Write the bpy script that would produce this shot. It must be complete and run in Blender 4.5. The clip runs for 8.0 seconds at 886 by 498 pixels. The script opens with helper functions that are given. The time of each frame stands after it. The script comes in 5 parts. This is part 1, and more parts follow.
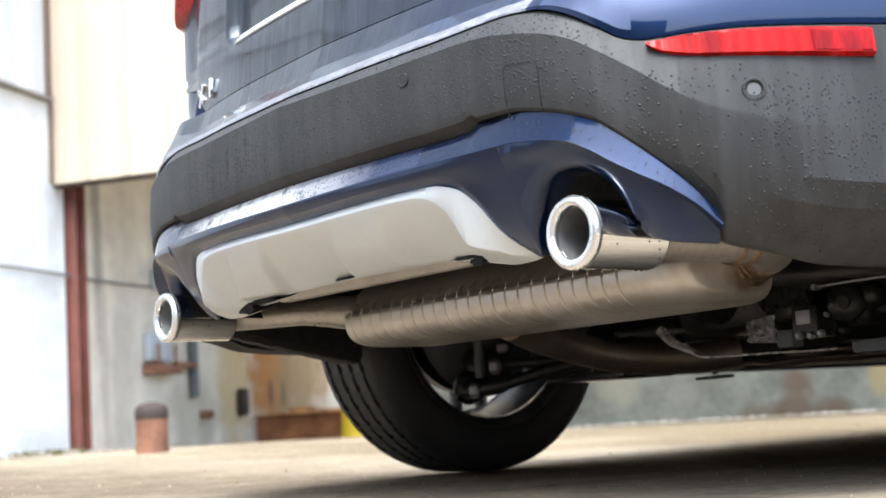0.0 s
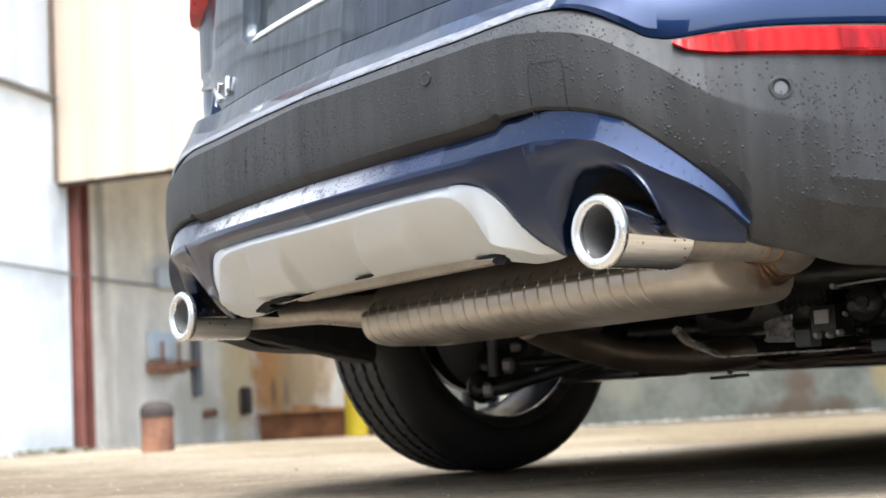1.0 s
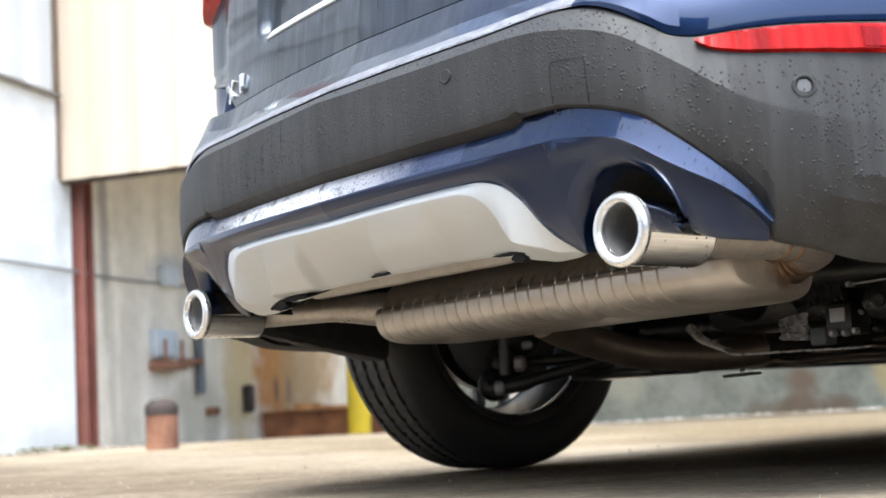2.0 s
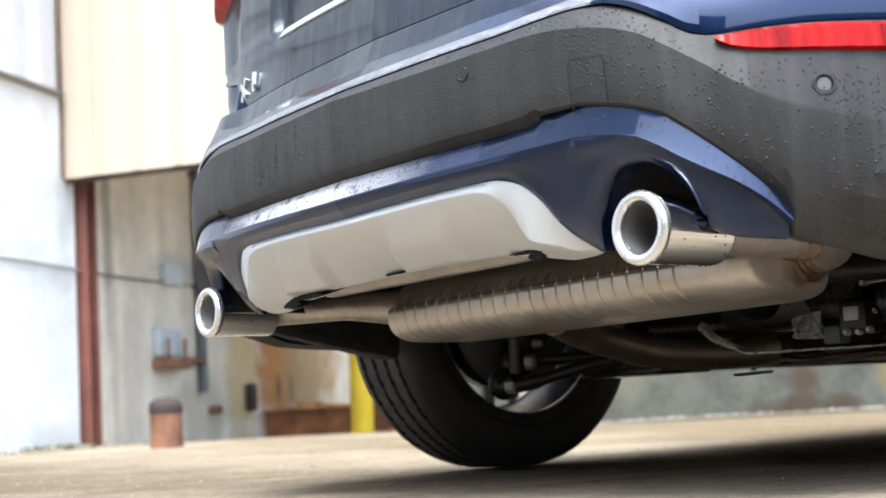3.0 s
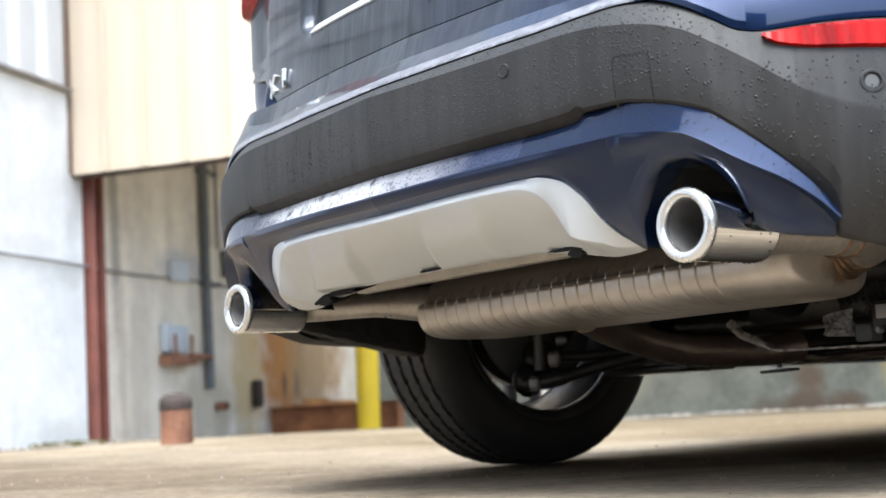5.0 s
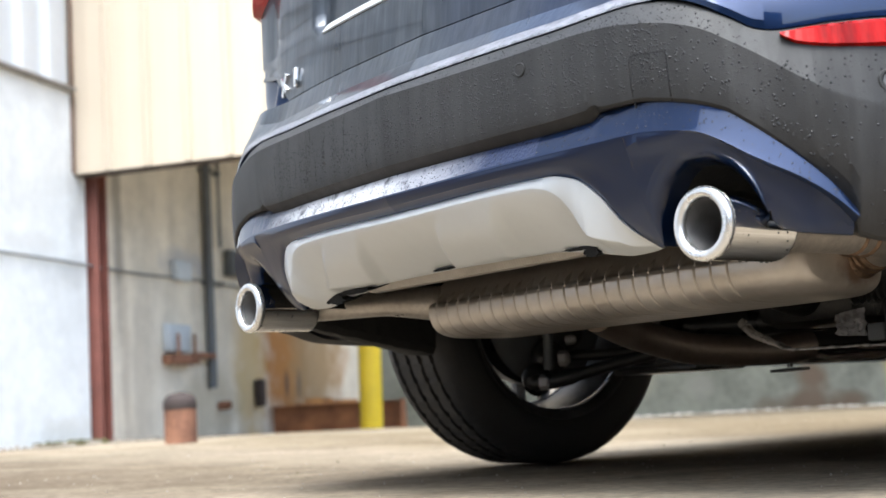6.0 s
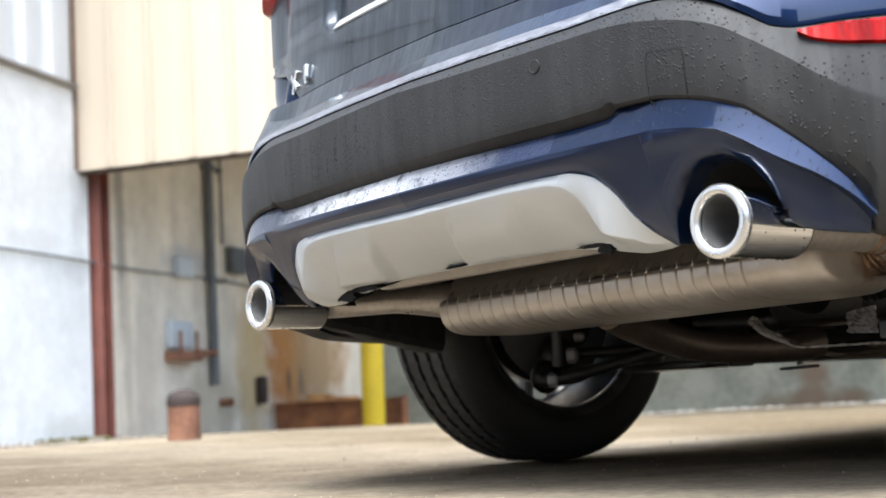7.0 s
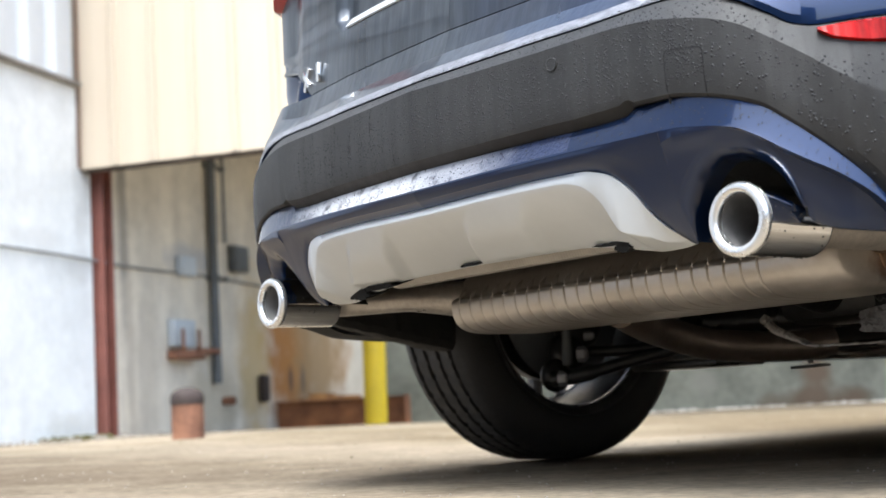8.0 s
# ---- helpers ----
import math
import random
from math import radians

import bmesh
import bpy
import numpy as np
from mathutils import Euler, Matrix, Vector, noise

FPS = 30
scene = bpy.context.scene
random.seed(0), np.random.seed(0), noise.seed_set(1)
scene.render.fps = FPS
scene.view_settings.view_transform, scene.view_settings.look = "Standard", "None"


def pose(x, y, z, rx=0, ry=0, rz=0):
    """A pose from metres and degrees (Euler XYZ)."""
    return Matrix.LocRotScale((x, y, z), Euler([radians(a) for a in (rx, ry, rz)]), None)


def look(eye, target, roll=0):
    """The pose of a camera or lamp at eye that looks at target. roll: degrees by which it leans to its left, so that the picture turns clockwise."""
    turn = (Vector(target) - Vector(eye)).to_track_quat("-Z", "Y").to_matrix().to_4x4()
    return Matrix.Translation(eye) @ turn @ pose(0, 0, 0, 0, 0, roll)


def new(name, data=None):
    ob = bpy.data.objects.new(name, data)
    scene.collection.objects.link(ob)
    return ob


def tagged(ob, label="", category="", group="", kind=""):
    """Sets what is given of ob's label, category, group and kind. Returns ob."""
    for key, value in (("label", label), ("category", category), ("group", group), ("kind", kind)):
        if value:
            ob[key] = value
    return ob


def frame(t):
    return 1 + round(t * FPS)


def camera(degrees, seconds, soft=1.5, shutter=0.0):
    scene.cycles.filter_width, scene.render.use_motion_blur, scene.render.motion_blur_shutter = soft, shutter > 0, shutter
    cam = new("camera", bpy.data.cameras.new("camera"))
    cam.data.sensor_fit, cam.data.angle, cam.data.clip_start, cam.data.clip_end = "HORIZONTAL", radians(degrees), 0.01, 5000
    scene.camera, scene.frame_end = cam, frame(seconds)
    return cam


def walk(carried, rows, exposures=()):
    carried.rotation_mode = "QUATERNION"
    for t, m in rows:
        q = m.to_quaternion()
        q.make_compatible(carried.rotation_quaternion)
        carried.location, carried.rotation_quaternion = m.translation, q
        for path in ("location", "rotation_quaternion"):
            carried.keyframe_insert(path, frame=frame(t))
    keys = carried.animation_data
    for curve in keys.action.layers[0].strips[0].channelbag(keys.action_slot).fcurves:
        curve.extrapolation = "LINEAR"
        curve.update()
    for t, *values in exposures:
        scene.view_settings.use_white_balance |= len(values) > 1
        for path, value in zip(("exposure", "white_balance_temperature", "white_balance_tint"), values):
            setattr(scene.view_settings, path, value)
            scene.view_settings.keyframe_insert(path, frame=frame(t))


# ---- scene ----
EXPOSURES = [(0.0, 2.19, 5870.0, 5.0), (8.0, 1.9, 5870.0, 5.0)]
cam = camera(35.28, 8.0)
# seconds, place (car's axes: x right, y forward, rear axle at y = 0), yaw, pitch, roll
ROWS = [
    (0.0, 1.6799, -1.9149, 0.1201, 53.123, 6.914, 3.424),
    (0.5, 1.6710, -1.9226, 0.1207, 53.113, 6.914, 3.401),
    (1.0, 1.6599, -1.9360, 0.1224, 53.104, 6.864, 3.374),
    (1.5, 1.6520, -1.9433, 0.1228, 53.107, 6.874, 3.358),
    (2.0, 1.6435, -1.9552, 0.1237, 53.083, 6.781, 3.335),
    (3.5, 1.6219, -1.9796, 0.1246, 53.077, 6.705, 3.295),
    (4.0, 1.6124, -1.9901, 0.1261, 53.078, 6.624, 3.284),
    (4.5, 1.6035, -2.0012, 0.1272, 53.066, 6.607, 3.234),
    (6.0, 1.5844, -2.0264, 0.1282, 53.063, 6.570, 3.210),
    (6.5, 1.5769, -2.0335, 0.1293, 53.048, 6.476, 3.188),
    (7.0, 1.5711, -2.0393, 0.1297, 53.052, 6.449, 3.163),
    (7.5, 1.5649, -2.0476, 0.1303, 53.030, 6.428, 3.148),
    (8.0, 1.5559, -2.0549, 0.1306, 53.028, 6.394, 3.125),
]
walk(cam, [(t, pose(x, y, z, 90 + pitch, roll, yaw)) for t, x, y, z, yaw, pitch, roll in ROWS], EXPOSURES)
cam.data.dof.use_dof = True
cam.data.dof.focus_distance = 1.92
cam.data.dof.aperture_fstop = 5.6

# ---- world and light ----
world = bpy.data.worlds.new("overcast_sky")
scene.world = world
world.use_nodes = True
wn, wl = world.node_tree.nodes, world.node_tree.links
sky = wn.new("ShaderNodeTexSky")
sky.sky_type, sky.sun_disc = "NISHITA", False
sky.sun_elevation, sky.sun_rotation = radians(65.9), radians(140)
sky.air_density, sky.dust_density, sky.ozone_density = 1.0, 5.0, 1.0
soften = wn.new("ShaderNodeHueSaturation")
soften.inputs["Saturation"].default_value = 0.75
wl.new(sky.outputs[0], soften.inputs["Color"])
wl.new(soften.outputs[0], wn["Background"].inputs[0])
wn["Background"].inputs[1].default_value = 0.15
sun = new("sun", bpy.data.lights.new("sun", "SUN"))
sun.data.energy, sun.data.angle, sun.data.color = 0.85, radians(38), (1.0, 0.975, 0.94)
sun.matrix_world = look((2.2, -2.6, 7.6), (0, 0, 0))


# ---- materials ----
def surf(name, color, rough=0.5, metal=0.0, vary=0.15, scale=8.0, bump=0.0, bump_scale=60.0, second=None, coat=0.0, rough_vary=0.1, stretch=(1, 1, 1), patch=0.5, gloss=0.5):
    """A surface whose colour, gloss and relief vary at two scales."""
    m = bpy.data.materials.new(name)
    m.use_nodes = True
    n, l = m.node_tree.nodes, m.node_tree.links
    b = n["Principled BSDF"]
    b.inputs["Metallic"].default_value = metal
    b.inputs["Specular IOR Level"].default_value = gloss
    b.inputs["Coat Weight"].default_value = coat
    b.inputs["Coat Roughness"].default_value = 0.03
    co = n.new("ShaderNodeTexCoord")
    mp = n.new("ShaderNodeMapping")
    mp.inputs["Scale"].default_value = stretch
    l.new(co.outputs["Object"], mp.inputs[0])
    big = n.new("ShaderNodeTexNoise")
    big.inputs["Scale"].default_value, big.inputs["Detail"].default_value = scale, 6
    fine = n.new("ShaderNodeTexNoise")
    fine.inputs["Scale"].default_value, fine.inputs["Detail"].default_value = scale * 9, 4
    l.new(mp.outputs[0], big.inputs[0]), l.new(mp.outputs[0], fine.inputs[0])
    add = n.new("ShaderNodeMath")
    add.operation = "MULTIPLY_ADD"
    add.inputs[1].default_value = 0.35
    l.new(fine.outputs[0], add.inputs[0]), l.new(big.outputs[0], add.inputs[2])
    ramp = n.new("ShaderNodeValToRGB")
    dark = tuple(c * (1 - vary) for c in color)
    other = second or tuple(min(1, c * (1 + vary)) for c in color)
    ramp.color_ramp.elements[0].position, ramp.color_ramp.elements[0].color = 0.45, (*dark, 1)
    ramp.color_ramp.elements[1].position, ramp.color_ramp.elements[1].color = 0.45 + patch, (*other, 1)
    l.new(add.outputs[0], ramp.inputs[0])
    l.new(ramp.outputs[0], b.inputs["Base Color"])
    rr = n.new("ShaderNodeMapRange")
    rr.inputs[1].default_value, rr.inputs[2].default_value = 0.3, 0.7
    rr.inputs[3].default_value, rr.inputs[4].default_value = max(0.0, rough - rough_vary), min(1.0, rough + rough_vary)
    l.new(big.outputs[0], rr.inputs[0]), l.new(rr.outputs[0], b.inputs["Roughness"])
    if bump:
        bt = n.new("ShaderNodeTexNoise")
        bt.inputs["Scale"].default_value, bt.inputs["Detail"].default_value = bump_scale, 5
        bn = n.new("ShaderNodeBump")
        bn.inputs["Strength"].default_value, bn.inputs["Distance"].default_value = bump, 0.01
        l.new(mp.outputs[0], bt.inputs[0]), l.new(bt.outputs[0], bn.inputs["Height"]), l.new(bn.outputs[0], b.inputs["Normal"])
    return m


PAINT = surf("blue_car_paint", (0.006, 0.019, 0.064), 0.3, 0.6, 0.1, 3, coat=1.0, rough_vary=0.03, gloss=0.1)
PAINT.node_tree.nodes["Principled BSDF"].inputs["Coat IOR"].default_value = 1.5
# sky light on the beaded blue ledge, put into a pale base colour
LEDGESHEEN = surf("beaded_ledge_sky_sheen", (0.2, 0.205, 0.24), 0.45, 0.1, 0.6, 70, 0.4, 240, second=(0.34, 0.345, 0.385), coat=0.3)
# pale grey stands for bright sky mirrored in the valance's upper facet
SHEENPAINT = surf("sky_sheen_blue_paint", (0.26, 0.27, 0.3), 0.4, 0.1, 0.8, 60, 0.3, 240, second=(0.6, 0.61, 0.65), coat=0.6, patch=0.2)
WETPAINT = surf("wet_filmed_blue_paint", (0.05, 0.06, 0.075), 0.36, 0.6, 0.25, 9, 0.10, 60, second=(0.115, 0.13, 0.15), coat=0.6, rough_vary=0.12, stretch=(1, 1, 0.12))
CLAD = surf("grey_textured_plastic", (0.0375, 0.037, 0.0365), 0.52, 0, 0.12, 5, 0.12, 900, rough_vary=0.08, gloss=0.35)
SILVER = surf("satin_silver_plastic", (0.62, 0.645, 0.66), 0.36, 0.25, 0.04, 6, rough_vary=0.06)
CHROME = surf("polished_steel", (0.83, 0.82, 0.8), 0.07, 1.0, 0.03, 9, rough_vary=0.03)
LIP = surf("satin_chrome_lip", (0.86, 0.86, 0.85), 0.3, 0.9, 0.04, 20, 0.03, 200)
STEEL = surf("dusty_stainless_steel", (0.43, 0.39, 0.345), 0.36, 0.7, 0.18, 7, 0.05, 200, second=(0.5, 0.465, 0.42), rough_vary=0.1)
WELD = surf("heat_tinted_weld", (0.22, 0.15, 0.1), 0.4, 1.0, 0.35, 60, 0.3, 300)
SOOT = surf("sooted_pipe_inside", (0.24, 0.235, 0.23), 0.6, 0.6, 0.2, 30)
BLACK = surf("black_underbody_plastic", (0.012, 0.012, 0.012), 0.7, 0, 0.3, 10, 0.2, 120, gloss=0.25)
BLACKMETAL = surf("black_painted_steel", (0.03, 0.03, 0.031), 0.33, 0.3, 0.3, 14, 0.15, 90)
RUSTPIPE = surf("dull_brown_steel_pipe", (0.26, 0.22, 0.19), 0.42, 0.7, 0.3, 9, 0.1, 90)
RUBBER = surf("tyre_rubber", (0.03, 0.03, 0.031), 0.6, 0, 0.2, 14, 0.15, 160)
ALLOY = surf("silver_alloy", (0.7, 0.7, 0.71), 0.3, 0.7, 0.05, 6)
# darker copy of the alloy, with the wheel's inner shade in its colour
SHADEDALLOY = surf("shaded_dusty_alloy", (0.1, 0.098, 0.095), 0.4, 0.5, 0.4, 12, second=(0.2, 0.195, 0.19))
ZINC = surf("dull_zinc", (0.42, 0.42, 0.44), 0.5, 0.4, 0.2, 40)
REDLENS = surf("red_lens", (0.36, 0.007, 0.006), 0.2, 0, 0.5, 30, gloss=0.12, coat=0.06, stretch=(1, 1, 0.1))
LAMPLENS = surf("wet_red_lamp_lens", (0.5, 0.03, 0.035), 0.3, 0, 0.3, 20, gloss=0.4, coat=1.0, stretch=(1, 1, 0.2))
DARKRED = surf("dark_red_lens", (0.25, 0.004, 0.006), 0.2, 0, 0.5, 60, gloss=0.15, stretch=(1, 1, 0.1))
ALUM = surf("aluminium_heat_shield", (0.58, 0.55, 0.51), 0.4, 0.9, 0.15, 12)
GLASS = surf("dark_tinted_glass", (0.01, 0.012, 0.014), 0.04, 0, 0.1, 3, rough_vary=0.01)
PLATEWHITE = surf("white_plate", (0.75, 0.76, 0.78), 0.35, 0, 0.05, 9)
SENSORGREY = surf("sensor_face", (0.13, 0.13, 0.13), 0.35, 0.2, 0.05, 30)
CONCRETE = surf("worn_concrete_ground", (0.28, 0.225, 0.157), 0.7, 0, 0.4, 0.7, 0.3, 9, second=(0.4, 0.34, 0.255), rough_vary=0.15, gloss=0.0, patch=0.4)
WHITEWALL = surf("white_painted_blockwork", (0.79, 0.81, 0.815), 0.7, 0, 0.1, 1.6, 0.3, 14, second=(0.85, 0.87, 0.875))
GREYWALL = surf("stained_plaster_wall", (0.78, 0.71, 0.58), 0.8, 0, 0.2, 0.9, 0.3, 10, second=(0.85, 0.8, 0.7), stretch=(1, 1, 0.4))
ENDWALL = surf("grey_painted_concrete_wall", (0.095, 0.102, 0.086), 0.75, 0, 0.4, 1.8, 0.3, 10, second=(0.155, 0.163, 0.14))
SIDING = surf("cream_painted_metal_siding", (0.6, 0.51, 0.39), 0.45, 0, 0.06, 1.0, stretch=(1, 1, 0.2))
WHITESIDING = surf("white_metal_siding", (0.62, 0.635, 0.65), 0.45, 0, 0.08, 1.5)
RUST = surf("rusted_steel", (0.2, 0.085, 0.05), 0.8, 0, 0.5, 5, 0.4, 40, second=(0.35, 0.17, 0.1))
COLUMNRED = surf("rust_red_painted_steel", (0.21, 0.078, 0.058), 0.6, 0, 0.3, 4, 0.2, 50)
RUSTBEAM = surf("orange_rusted_steel", (0.26, 0.105, 0.05), 0.8, 0, 0.5, 5, 0.4, 40, second=(0.46, 0.2, 0.085))
YELLOW = surf("yellow_bollard_paint", (0.78, 0.56, 0.02), 0.45, 0, 0.12, 5)
DARKPIPE = surf("dark_grey_conduit", (0.12, 0.13, 0.14), 0.55, 0.2, 0.2, 8)
BOXGREY = surf("pale_blue_grey_cabinet", (0.5, 0.55, 0.6), 0.5, 0, 0.1, 6)
MOSS = surf("mossy_litter", (0.1, 0.09, 0.03), 0.9, 0, 0.4, 30)
WATER = bpy.data.materials.new("rain_water")
WATER.use_nodes = True
wb = WATER.node_tree.nodes["Principled BSDF"]
wb.inputs["Base Color"].default_value, wb.inputs["Roughness"].default_value, wb.inputs["IOR"].default_value = (0.03, 0.03, 0.031, 1), 0.12, 1.33
wb.inputs["Specular IOR Level"].default_value = 0.36
wb.inputs["Transmission Weight"].default_value = 0.0
PALEGRAVEL = surf("washed_pale_gravel", (0.42, 0.4, 0.37), 0.8, 0, 0.7, 14)
GRAVEL = surf("pale_gravel", (0.32, 0.285, 0.24), 0.8, 0, 0.3, 40)



def stain_or_shade(m, axis, at, z, half, high, color, strength, across=2, ragged=5.0):
    """A worn, rusty or painted-shade patch with a ragged outline on a wall or the ground."""
    n, l = m.node_tree.nodes, m.node_tree.links
    b = n["Principled BSDF"]
    was = b.inputs["Base Color"].links[0].from_socket
    co, sep, nz = n.new("ShaderNodeTexCoord"), n.new("ShaderNodeSeparateXYZ"), n.new("ShaderNodeTexNoise")
    nz.inputs["Scale"].default_value, nz.inputs["Detail"].default_value = ragged, 6
    l.new(co.outputs["Object"], sep.inputs[0]), l.new(co.outputs["Object"], nz.inputs[0])

    def op(kind, a, c):
        q = n.new("ShaderNodeMath")
        q.operation = kind
        l.new(a, q.inputs[0])
        if isinstance(c, (int, float)):
            q.inputs[1].default_value = c
        else:
            l.new(c, q.inputs[1])
        return q.outputs[0]

    dx = op("POWER", op("DIVIDE", op("SUBTRACT", sep.outputs[axis], at), half), 2)
    dz = op("POWER", op("DIVIDE", op("SUBTRACT", sep.outputs[across], z), high), 2)
    q = op("ADD", op("ADD", dx, dz), op("MULTIPLY", op("SUBTRACT", nz.outputs[0], 0.5), 2.4))
    r = n.new("ShaderNodeMapRange")
    r.inputs[1].default_value, r.inputs[2].default_value, r.inputs[3].default_value, r.inputs[4].default_value = 0.2, 1.3, strength, 0.0
    l.new(q, r.inputs[0])
    mx = n.new("ShaderNodeMixRGB")
    mx.inputs[2].default_value = (*color, 1)
    l.new(r.outputs[0], mx.inputs[0]), l.new(was, mx.inputs[1]), l.new(mx.outputs[0], b.inputs["Base Color"])


def streaks(m, fine, low, scale=14.0):
    """Upright runs of damp or dirt over a surface."""
    n, l = m.node_tree.nodes, m.node_tree.links
    b = n["Principled BSDF"]
    was = b.inputs["Base Color"].links[0].from_socket
    co, mp, nz, r = n.new("ShaderNodeTexCoord"), n.new("ShaderNodeMapping"), n.new("ShaderNodeTexNoise"), n.new("ShaderNodeMapRange")
    mp.inputs["Scale"].default_value = (1, 1, fine)
    nz.inputs["Scale"].default_value, nz.inputs["Detail"].default_value = scale, 5
    r.inputs[1].default_value, r.inputs[2].default_value, r.inputs[3].default_value, r.inputs[4].default_value = 0.42, 0.6, low, 1.0
    mx = n.new("ShaderNodeMixRGB")
    mx.blend_type = "MULTIPLY"
    mx.inputs[0].default_value = 1.0
    l.new(co.outputs["Object"], mp.inputs[0]), l.new(mp.outputs[0], nz.inputs[0]), l.new(nz.outputs[0], r.inputs[0])
    l.new(was, mx.inputs[1]), l.new(r.outputs[0], mx.inputs[2]), l.new(mx.outputs[0], b.inputs["Base Color"])


def speckle(m, scale, low, high):
    """Fine pale and dark grains in a surface."""
    n, l = m.node_tree.nodes, m.node_tree.links
    b = n["Principled BSDF"]
    was = b.inputs["Base Color"].links[0].from_socket
    co, nz, r, mx = (n.new("ShaderNode" + k) for k in ("TexCoord", "TexNoise", "MapRange", "MixRGB"))
    nz.inputs["Scale"].default_value, nz.inputs["Detail"].default_value, nz.inputs["Roughness"].default_value = scale, 6, 0.75
    r.inputs[1].default_value, r.inputs[2].default_value, r.inputs[3].default_value, r.inputs[4].default_value = 0.3, 0.7, low, high
    mx.blend_type, mx.inputs[0].default_value = "MULTIPLY", 1.0
    l.new(co.outputs["Object"], nz.inputs[0]), l.new(nz.outputs[0], r.inputs[0])
    l.new(was, mx.inputs[1]), l.new(r.outputs[0], mx.inputs[2]), l.new(mx.outputs[0], b.inputs["Base Color"])


def film_sheen_edge(m, clean, x0, x1, wander=0.45):
    """A film of water or painted sheen that thins out along the car's x into clean paint."""
    n, l = m.node_tree.nodes, m.node_tree.links
    b = n["Principled BSDF"]
    was = b.inputs["Base Color"].links[0].from_socket
    co, sep, nz, add, r, mx = (n.new("ShaderNode" + k) for k in ("TexCoord", "SeparateXYZ", "TexNoise", "Math", "MapRange", "MixRGB"))
    nz.inputs["Scale"].default_value, nz.inputs["Detail"].default_value = 6, 5
    add.operation, add.inputs[1].default_value = "MULTIPLY_ADD", wander
    r.inputs[1].default_value, r.inputs[2].default_value = x0 + wander / 2, x1 + wander / 2
    mx.inputs[2].default_value = (*clean, 1)
    l.new(co.outputs["Object"], sep.inputs[0]), l.new(co.outputs["Object"], nz.inputs[0])
    l.new(nz.outputs[0], add.inputs[0]), l.new(sep.outputs[0], add.inputs[2]), l.new(add.outputs[0], r.inputs[0])
    l.new(r.outputs[0], mx.inputs[0]), l.new(was, mx.inputs[1]), l.new(mx.outputs[0], b.inputs["Base Color"])


# darker ground behind and below the car carries part of its shade
stain_or_shade(CONCRETE, 0, 0.5, -4.7, 12.0, 5.4, (0.105, 0.083, 0.06), 0.92, 1, 0.5)
# darker tan beyond the car tones down the strong sun there by colour
stain_or_shade(CONCRETE, 0, -2.4, 3.6, 3.6, 3.4, (0.15, 0.118, 0.076), 0.88, 1, 0.9)
stain_or_shade(CONCRETE, 0, -2.5, 0.3, 1.6, 0.5, (0.2, 0.165, 0.125), 0.5, 1, 2.5)
speckle(CONCRETE, 40.0, 0.7, 1.3)
speckle(CONCRETE, 4.0, 0.8, 1.2)
speckle(WHITEWALL, 5.0, 0.88, 1.06)
speckle(GREYWALL, 4.0, 0.82, 1.1)
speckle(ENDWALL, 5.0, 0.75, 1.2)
speckle(STEEL, 90.0, 0.8, 1.15)
streaks(CLAD, 0.06, 0.72, 45.0)
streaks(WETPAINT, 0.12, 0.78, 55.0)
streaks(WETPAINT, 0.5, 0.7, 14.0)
film_sheen_edge(WETPAINT, (0.02, 0.032, 0.075), 0.0, 0.45)
film_sheen_edge(SHEENPAINT, (0.0075, 0.018, 0.066), -0.05, 0.2, 0.3)
film_sheen_edge(SHEENPAINT, (0.04, 0.05, 0.085), -0.22, -0.4, 0.2)
streaks(GREYWALL, 0.16, 0.88, 4.0)
for at, z, half, high, col, k in ((4.16, -0.01, 0.5, 0.13, (0.05, 0.034, 0.02), 1.0), (4.16, 0.16, 0.14, 0.25, (0.055, 0.038, 0.024), 1.0), (3.17, 0.2, 0.14, 0.12, (0.12, 0.12, 0.11), 0.7), (4.85, 0.28, 0.1, 0.2, (0.2, 0.15, 0.06), 0.6), (2.6, 0.3, 0.2, 0.2, (0.2, 0.19, 0.15), 0.5), (5.6, 0.2, 0.3, 0.3, (0.2, 0.17, 0.12), 0.5)):
    stain_or_shade(ENDWALL, 0, at, z, half, high, col, k)
for at, z, half, high, col, k in ((0.30, 1.5, 0.06, 0.9, (0.16, 0.145, 0.13), 0.6), (0.36, 0.4, 0.06, 1.0, (0.3, 0.25, 0.2), 0.45), (0.55, 0.3, 0.15, 0.6, (0.4, 0.36, 0.3), 0.4), (2.9, 0.6, 0.5, 0.6, (0.36, 0.15, 0.03), 0.95), (2.25, 0.5, 0.3, 0.8, (0.5, 0.36, 0.14), 0.7), (3.3, 0.9, 0.1, 0.6, (0.2, 0.1, 0.05), 0.8), (3.5, 0.6, 0.8, 0.45, (0.42, 0.2, 0.05), 0.85), (2.95, 0.42, 0.05, 0.12, (0.09, 0.055, 0.045), 0.9), (3.2, 0.42, 0.06, 0.12, (0.09, 0.055, 0.045), 0.9), (1.2, 1.28, 0.35, 0.12, (0.42, 0.44, 0.48), 0.7), (3.6, 1.0, 0.6, 1.4, (0.28, 0.24, 0.15), 0.6), (1.6, 0.25, 0.5, 0.3, (0.34, 0.3, 0.2), 0.5)):
    stain_or_shade(GREYWALL, 1, at, z, half, high, col, k)
